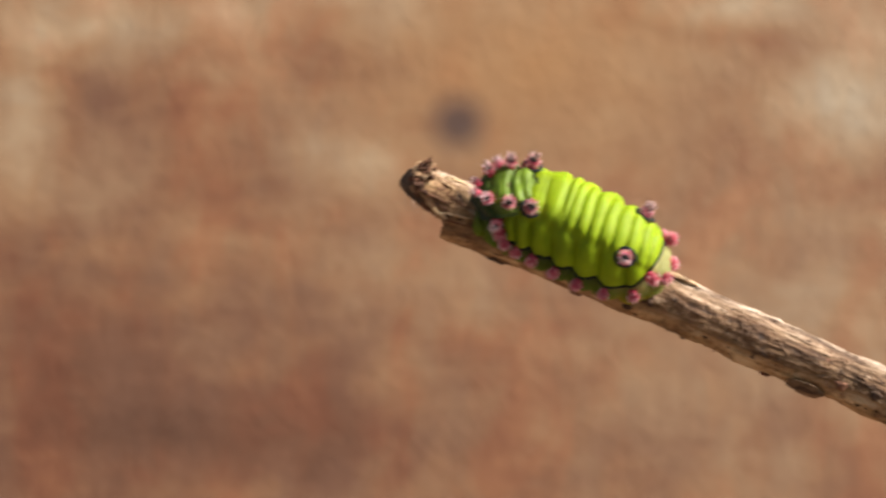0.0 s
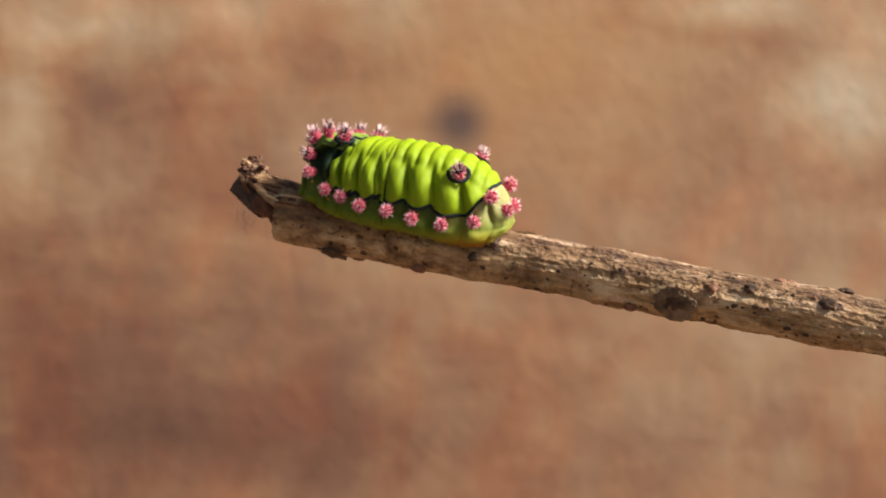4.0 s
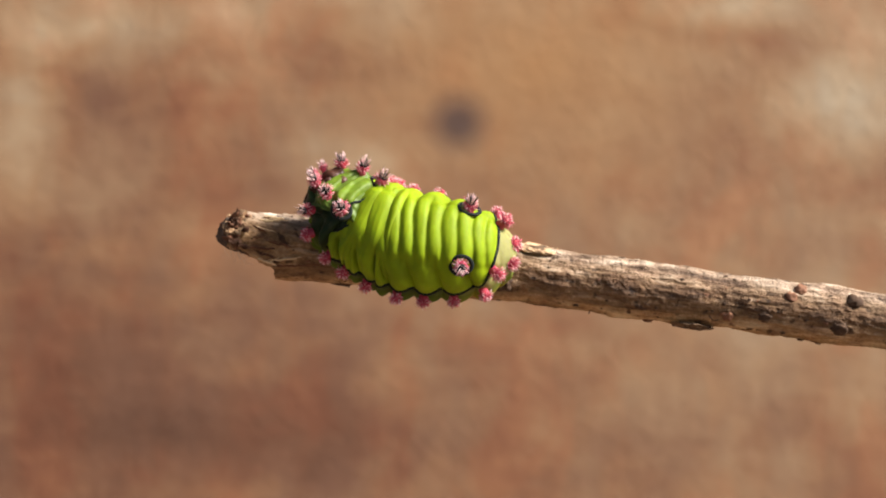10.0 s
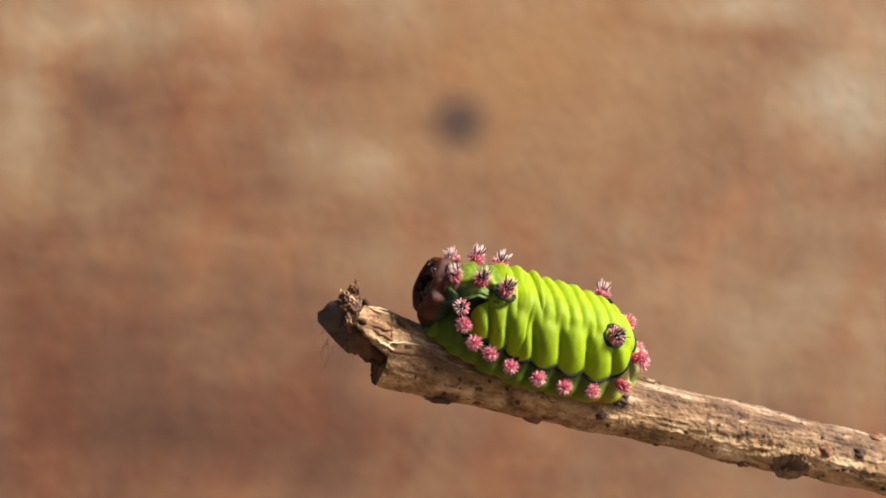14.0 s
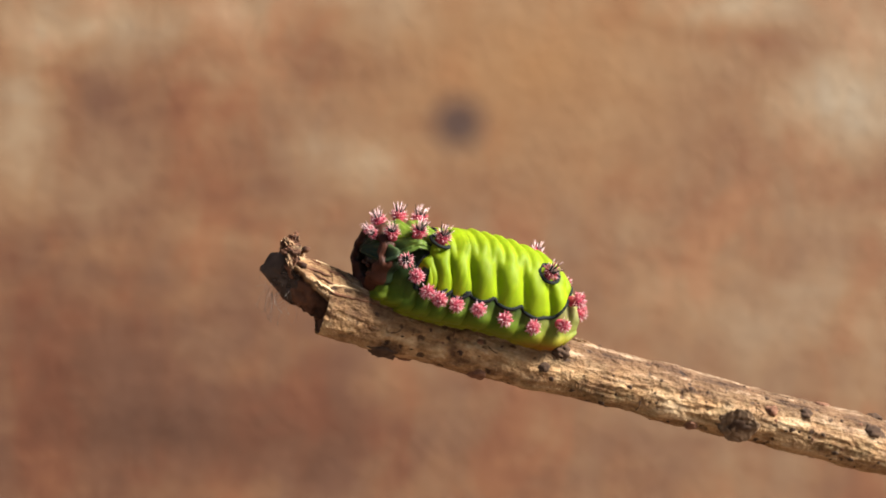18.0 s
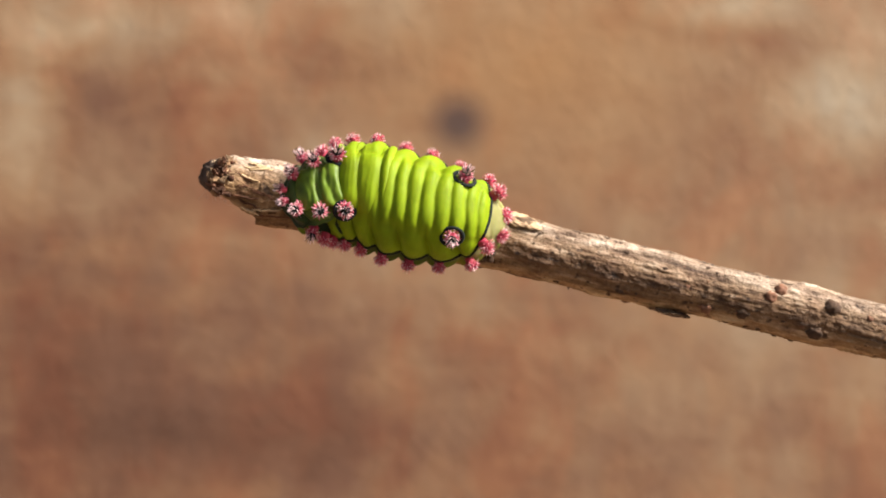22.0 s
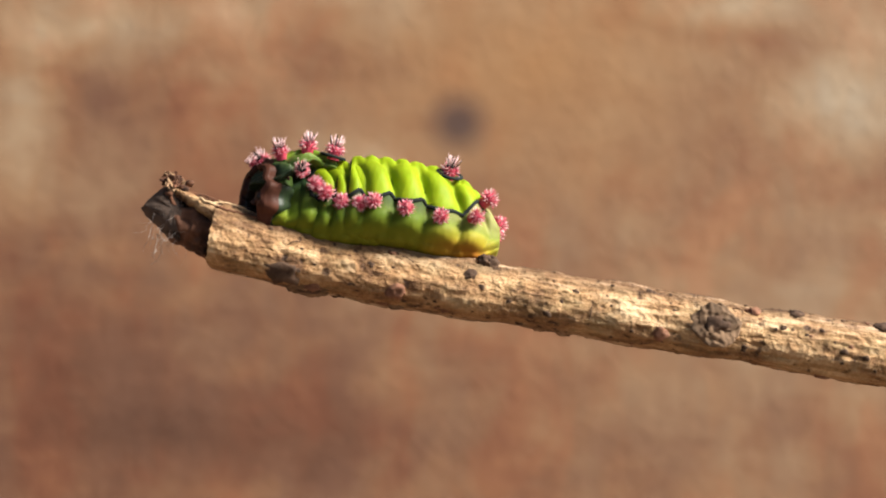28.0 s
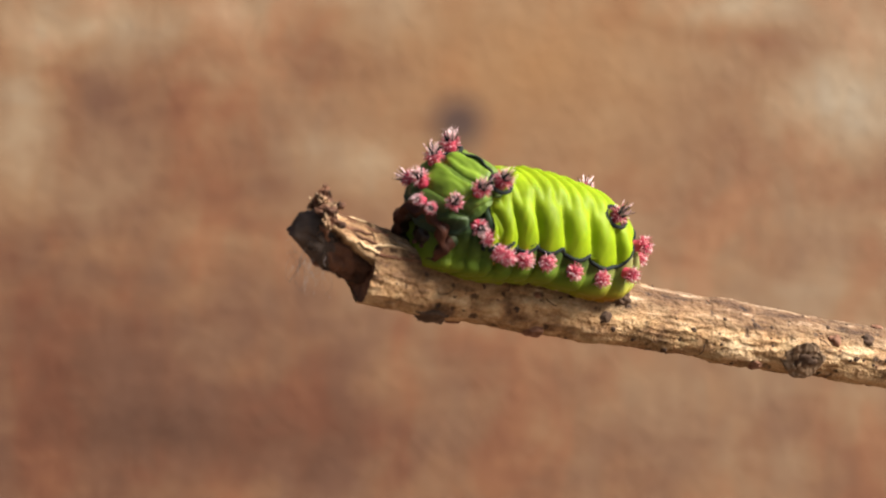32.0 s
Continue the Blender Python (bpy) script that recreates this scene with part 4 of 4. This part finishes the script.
# ---- the path of the twig: seconds, millimetres, degrees ----
TWIG_PATH = [
    (0, 15.08, 212.63, -0.90, 55.2, 23.4, -7.9),
    (0.5, -0.32, 218.39, -1.25, 62.0, 19.2, -16.8),
    (1, 4.79, 214.87, -0.80, 64.7, 17.5, -19.1),
    (1.5, -1.38, 213.58, -2.24, 63.7, 17.4, -19.5),
    (2, -4.01, 210.12, 0.17, 63.6, 17.1, -17.8),
    (2.5, -2.44, 207.10, -1.12, 54.6, 15.6, -18.1),
    (3, -6.75, 200.04, 2.14, 41.4, 13.4, -18.6),
    (3.5, -3.74, 201.31, 1.51, 25.7, 11.2, -18.7),
    (5.5, -3.92, 191.68, -2.66, -1.6, 10.4, -12.7),
    (6, -5.23, 192.94, -6.94, 6.7, 12.0, -7.3),
    (6.5, -0.64, 196.04, -4.51, 8.6, 12.5, -6.4),
    (7, -3.93, 196.51, -1.92, 9.3, 12.0, -7.4),
    (7.5, -3.24, 199.14, -2.95, 17.5, 11.7, -7.9),
    (8, -3.15, 198.79, 0.46, 33.0, 11.5, -6.9),
    (8.5, -4.16, 198.67, -2.51, 51.9, 9.8, -4.4),
    (9, -3.97, 198.88, -0.48, 55.9, 8.7, -5.1),
    (9.5, -2.83, 199.44, 0.82, 64.3, 8.6, -5.2),
    (10, -3.20, 198.75, -1.05, 70.1, 7.4, -4.8),
    (10.5, -0.86, 198.33, 0.55, 74.9, 6.6, -5.5),
    (11, -1.55, 197.77, 0.04, 76.3, 6.0, -6.1),
    (11.5, -0.56, 198.21, 1.00, 77.2, 5.7, -6.3),
    (12, 0.51, 198.73, -0.09, 82.2, 5.0, -6.6),
    (12.5, 4.16, 197.67, -8.16, 67.7, 6.6, -0.6),
    (13, 9.64, 195.66, -9.32, 55.6, 7.9, 4.7),
    (13.5, 8.98, 188.73, -7.30, 45.1, 8.8, 9.3),
    (14, 7.25, 179.56, -13.29, 33.1, 13.2, 18.4),
    (14.5, 5.85, 176.67, -8.99, 26.7, 18.1, 17.8),
    (16.5, 5.89, 180.94, -9.76, 16.1, 17.1, 14.1),
    (17, 7.03, 181.24, -9.67, 14.7, 17.0, 13.7),
    (17.5, 5.60, 181.99, -9.83, 13.0, 16.4, 13.8),
    (18, 1.48, 184.32, -9.47, 16.6, 14.2, 14.4),
    (18.5, 2.14, 186.27, -9.27, 16.0, 13.1, 8.8),
    (19, 1.42, 191.13, -1.27, 37.1, 12.4, 5.7),
    (19.5, -2.24, 192.05, -1.72, 48.6, 12.9, 0.5),
    (20, -1.27, 194.70, -0.30, 68.6, 12.8, 2.2),
    (20.5, -0.76, 195.63, 0.56, 69.7, 12.6, 1.2),
    (21, -0.93, 196.91, 0.07, 68.6, 12.9, 0.7),
    (21.5, 1.15, 197.60, -0.32, 68.1, 13.0, 0.1),
    (22, -4.93, 195.86, 3.56, 80.2, 13.2, 0.1),
    (22.5, -3.78, 193.65, -2.67, 87.1, 13.4, 0.2),
    (23, -2.59, 190.82, 2.32, 98.9, 13.6, 0.4),
    (23.5, -0.28, 185.42, 5.10, 106.2, 14.9, 0.1),
    (24, -5.79, 180.44, 5.24, 127.2, 16.8, 0.0),
    (24.5, -0.46, 173.83, 2.34, 162.0, 15.5, -1.5),
    (25, -1.53, 169.49, 6.08, 195.6, 16.0, -0.0),
    (25.5, 0.33, 166.24, 3.86, 216.9, 16.5, -0.2),
    (26.2, -0.95, 165.34, 2.10, 255.8, 14.3, -0.3),
    (26.9, -2.22, 164.44, 0.34, 294.8, 12.1, -0.4),
    (27.5, -3.31, 163.67, -1.17, 328.2, 10.3, -0.5),
    (28, -6.46, 164.16, -2.48, 338.3, 9.2, 0.5),
    (28.5, -5.91, 162.56, -0.59, 345.0, 8.8, 0.9),
    (29, -6.67, 162.55, -4.02, 345.0, 8.4, 0.8),
    (29.5, -5.62, 160.23, -2.38, 345.8, 8.7, 0.7),
    (30, -2.52, 158.30, -6.32, 348.2, 8.5, -0.4),
    (30.5, 5.64, 161.82, -8.13, 348.1, 14.5, 5.6),
    (31, 3.94, 163.82, -3.14, 355.6, 19.1, 17.5),
    (31.5, 5.13, 163.18, -5.65, 366.0, 14.1, 18.4),
    (32, 5.63, 161.09, -4.11, 378.6, 9.0, 25.0),
]
# how the body sits on the twig: seconds, millimetres, degrees
SEAT = [
    (0, 0.18, -0.01, -0.07, 0.4, 1.0, -0.6),
    (2, 0.18, -0.04, -0.12, 0.7, 0.4, -0.1),
    (3.5, 0.05, -0.13, -0.27, 2.2, 0.9, -0.4),
    (6.5, 0.01, -0.08, -0.06, 0.3, 2.3, -0.8),
    (9, -0.12, -0.09, 0.03, 0.6, 0.2, 0.3),
    (12, -0.06, -0.19, -0.03, 2.0, -0.6, 0.7),
    (14, -0.12, -0.12, -0.03, 1.3, -0.5, 0.0),
    (17.5, 0.05, 0.06, 0.04, -1.1, 0.2, 0.4),
    (19.5, 0.15, 0.17, 0.10, -2.8, 0.3, -1.2),
    (22, 0.02, 0.16, 0.06, -1.9, 0.0, 0.7),
    (24, 0.19, 0.03, 0.05, -0.3, -0.0, 1.2),
    (25.5, -0.07, 0.04, 0.07, 0.8, 0.0, 1.0),
    (27.5, 0.07, 0.24, -0.24, 0.8, -3.3, 1.9),
    (28.5, -0.26, 0.16, -0.09, 0.1, -4.5, 1.7),
    (29.5, -0.29, 0.09, 0.07, -0.4, -3.8, 1.5),
    (30.5, -0.28, 0.08, 0.09, 0.3, -1.7, 1.1),
    (31, -0.09, 0.03, 0.08, 1.1, 0.6, 1.1),
    (32, 0.12, -0.01, 0.18, 1.1, 2.6, 0.9),
]
# the front rings: seconds, shift in millimetres, turn in degrees
THORAX_PATH = [
    (0, -0.16, -0.10, 0.13, 0.0, 1.9, 20.9),
    (1.5, -0.62, -0.29, 0.14, -3.2, 3.3, 12.6),
    (3.5, -0.64, 0.02, 0.19, -11.8, 2.6, -12.6),
    (6.5, 0.57, 0.59, -0.35, -11.4, -1.5, -19.9),
    (10, 0.73, 1.80, 0.29, -22.6, -2.3, -36.3),
    (12, 1.47, 1.25, 0.07, -16.0, -2.9, -16.8),
    (13.5, 1.25, 0.68, 0.23, -12.5, 5.8, -11.1),
    (17.5, 0.50, 0.11, 0.07, 2.2, 5.6, 12.6),
    (19, 0.07, -0.50, -0.68, -7.3, 2.5, 14.7),
    (20.5, 0.25, -0.65, -0.37, -7.2, 2.3, 20.0),
    (22, 0.47, -0.60, -0.09, -4.6, 3.8, 20.1),
    (23.5, 0.66, -0.70, 0.12, -1.3, 4.7, 17.6),
    (24, 0.40, -0.34, 0.05, -0.3, 4.9, 15.5),
    (25, 0.12, -0.27, -0.10, -0.2, -3.7, 10.5),
    (30, 1.16, -0.21, 0.72, 9.6, 1.6, 33.4),
    (31, 0.54, -0.21, 0.77, 8.1, -10.7, 29.6),
    (32, -0.14, -0.06, 0.82, 9.2, -20.4, 31.0),
]
# the sliding rings, hind one first: seconds, shift in millimetres, turn to the near side in degrees
RING_PATHS = [
    [
        (0, -0.71, 0.06, 0.02, 3.5), (1.5, -0.36, -0.20, -0.02, 2.0), (3.5, -0.32, -0.19, -0.12, -2.7), (6.5, -0.27, -0.04, -0.09, -4.2), (10, -0.05, 0.58, 0.07, -8.5), (12, -0.29, 0.72, 0.02, -4.5), (13.5, -0.19, 0.56, 0.21, -2.8), (17.5, -0.02, -0.11, -0.29, 2.4), (19, -0.16, 0.04, 0.02, 2.8), (20.5, 0.01, 0.01, 0.00, 4.0), (22, -0.26, 0.31, 0.03, 4.0), (24, 0.68, -0.09, 0.03, 2.4), (25, 0.81, 0.24, 0.33, 1.1), (30, 0.55, 0.27, -0.55, 7.8), (31, 0.21, 0.24, -0.52, 6.5), (32, -0.22, -0.17, -0.30, 5.7)],
    [
        (0, -0.87, -0.27, -0.07, 7.0), (1.5, -0.61, -0.12, -0.01, 4.3), (3.5, -0.35, 0.14, 0.10, -5.6), (6.5, -0.30, -0.09, -0.18, -8.1), (10, 0.54, 1.15, 0.15, -19.0), (12, -0.01, 1.36, 0.04, -9.8), (13.5, 0.20, 1.09, 0.42, -5.7), (17.5, 0.18, -0.17, -0.44, 5.0), (19, 0.21, -0.15, -0.09, 5.9), (20.5, 0.32, -0.22, -0.04, 7.9), (22, -0.19, 0.07, 0.01, 8.0), (24, 0.86, -0.19, 0.05, 5.5), (25, 0.81, 0.35, 0.47, 3.1), (30, 0.72, 0.31, -0.63, 15.2), (31, 0.41, 0.29, -0.63, 13.1), (32, -0.16, -0.40, -0.66, 11.2)],
    [
        (0, -0.78, -0.49, -0.12, 10.7), (1.5, -0.18, -0.52, -0.07, 6.7), (3.5, -0.24, 0.03, 0.03, -7.8), (6.5, -0.01, 0.05, 0.12, -12.1), (10, 1.25, 1.59, 0.21, -30.8), (12, 0.60, 1.43, 0.04, -13.6), (13.5, 0.56, 1.25, 0.49, -8.3), (17.5, 0.60, -0.16, -0.39, 7.8), (19, 0.44, -0.48, -0.30, 8.4), (20.5, 0.72, -0.76, -0.13, 10.9), (22, 0.24, -0.40, -0.03, 11.3), (24, 0.62, 0.02, -0.01, 8.7), (25, 0.61, 0.33, 0.44, 5.3), (30, 1.09, 0.17, -0.34, 21.8), (31, 0.89, 0.28, -0.63, 19.7), (32, 0.57, -0.57, -0.89, 17.1)],
    [
        (0, -0.31, -0.66, -0.17, 14.7), (1.5, -0.43, -0.77, -0.10, 8.5), (3.5, -1.05, 0.62, 0.46, -12.4), (6.5, -0.08, 0.25, 0.58, -16.8), (10, 1.32, 2.30, 0.31, -46.5), (12, 0.97, 1.83, 0.06, -19.2), (13.5, 1.14, 1.72, 0.69, -11.7), (17.5, 0.84, 0.00, 0.05, 10.8), (19, 0.42, -0.38, -0.24, 11.3), (20.5, 1.05, -1.15, -0.20, 13.9), (22, 0.87, -1.12, -0.09, 13.9), (24, 0.24, 0.09, -0.03, 12.0), (30, 1.46, -0.17, 0.32, 27.0), (31, 1.22, 0.04, -0.15, 24.9), (32, 0.77, -0.51, -0.81, 23.2)],
]

# the hood against the front rings: seconds, slide back, lift, turn
HOOD_PATH = [(0, 2.4, 0.2, 0), (2.3, 2.4, 0.2, 0), (3.5, 2.2, 0.2, 0), (5.5, 1.8, 0.2, 0), (9, 1.4, 0.2, 0), (10.5, 0.6, 0.2, 0), (12, -0.7, 0.7, 0), (13.5, -0.9, 0.3, 6), (14.5, -0.6, 0, 4), (16.5, -0.1, -0.3, 6),
             (18.5, 0.1, -0.3, 6), (20, 2.2, 0.2, 0), (25.5, 2.0, 0.2, 0), (27.5, 0, -0.7, 2), (30.2, -0.2, -0.9, 2), (31, -0.2, -1.3, 2), (32, -0.2, -1.5, 4)]


def motions():
    def at(r):
        return Matrix.Translation(CAM) @ pose(r[1] * MM, r[2] * MM, r[3] * MM, r[4], r[5], r[6])

    def between(table, t):
        return [float(np.interp(t, [q[0] for q in table], [q[i] for q in table])) for i in range(1, len(table[0]))]

    def seat(t):
        k = between(SEAT, t)
        return pose(k[0] * MM, k[1] * MM, k[2] * MM, k[3], k[4], k[5]) @ pose(0, 0, BASE * MM)

    def front(t):
        k = between(THORAX_PATH, t)
        return Matrix.Translation((PIVOT + Vector(k[:3])) * MM) @ pose(0, 0, 0, k[3], k[4], k[5])

    walk(twig, [(r[0], at(r)) for r in TWIG_PATH])
    walk(cat, [(r[0], at(r) @ seat(r[0])) for r in TWIG_PATH])
    walk(thorax, [(r[0], front(r[0])) for r in THORAX_PATH])
    for (ring, mid), path in zip(RINGS, RING_PATHS):
        walk(ring, [(t, Matrix.Translation((mid + Vector((dx, dy, dz))) * MM) @ pose(0, 0, 0, 0, 0, turn) @ Matrix.Translation(-mid * MM)) for t, dx, dy, dz, turn in path])
    times = sorted({r[0] for r in HOOD_PATH} | {r[0] for r in THORAX_PATH})
    walk(hood, [(t, front(t) @ Matrix.Translation((NECK - PIVOT + Vector((back, 0, up))) * MM) @ pose(0, 0, 0, 0, 0, turn)) for t in times for back, up, turn in [between(HOOD_PATH, t)]])


motions()
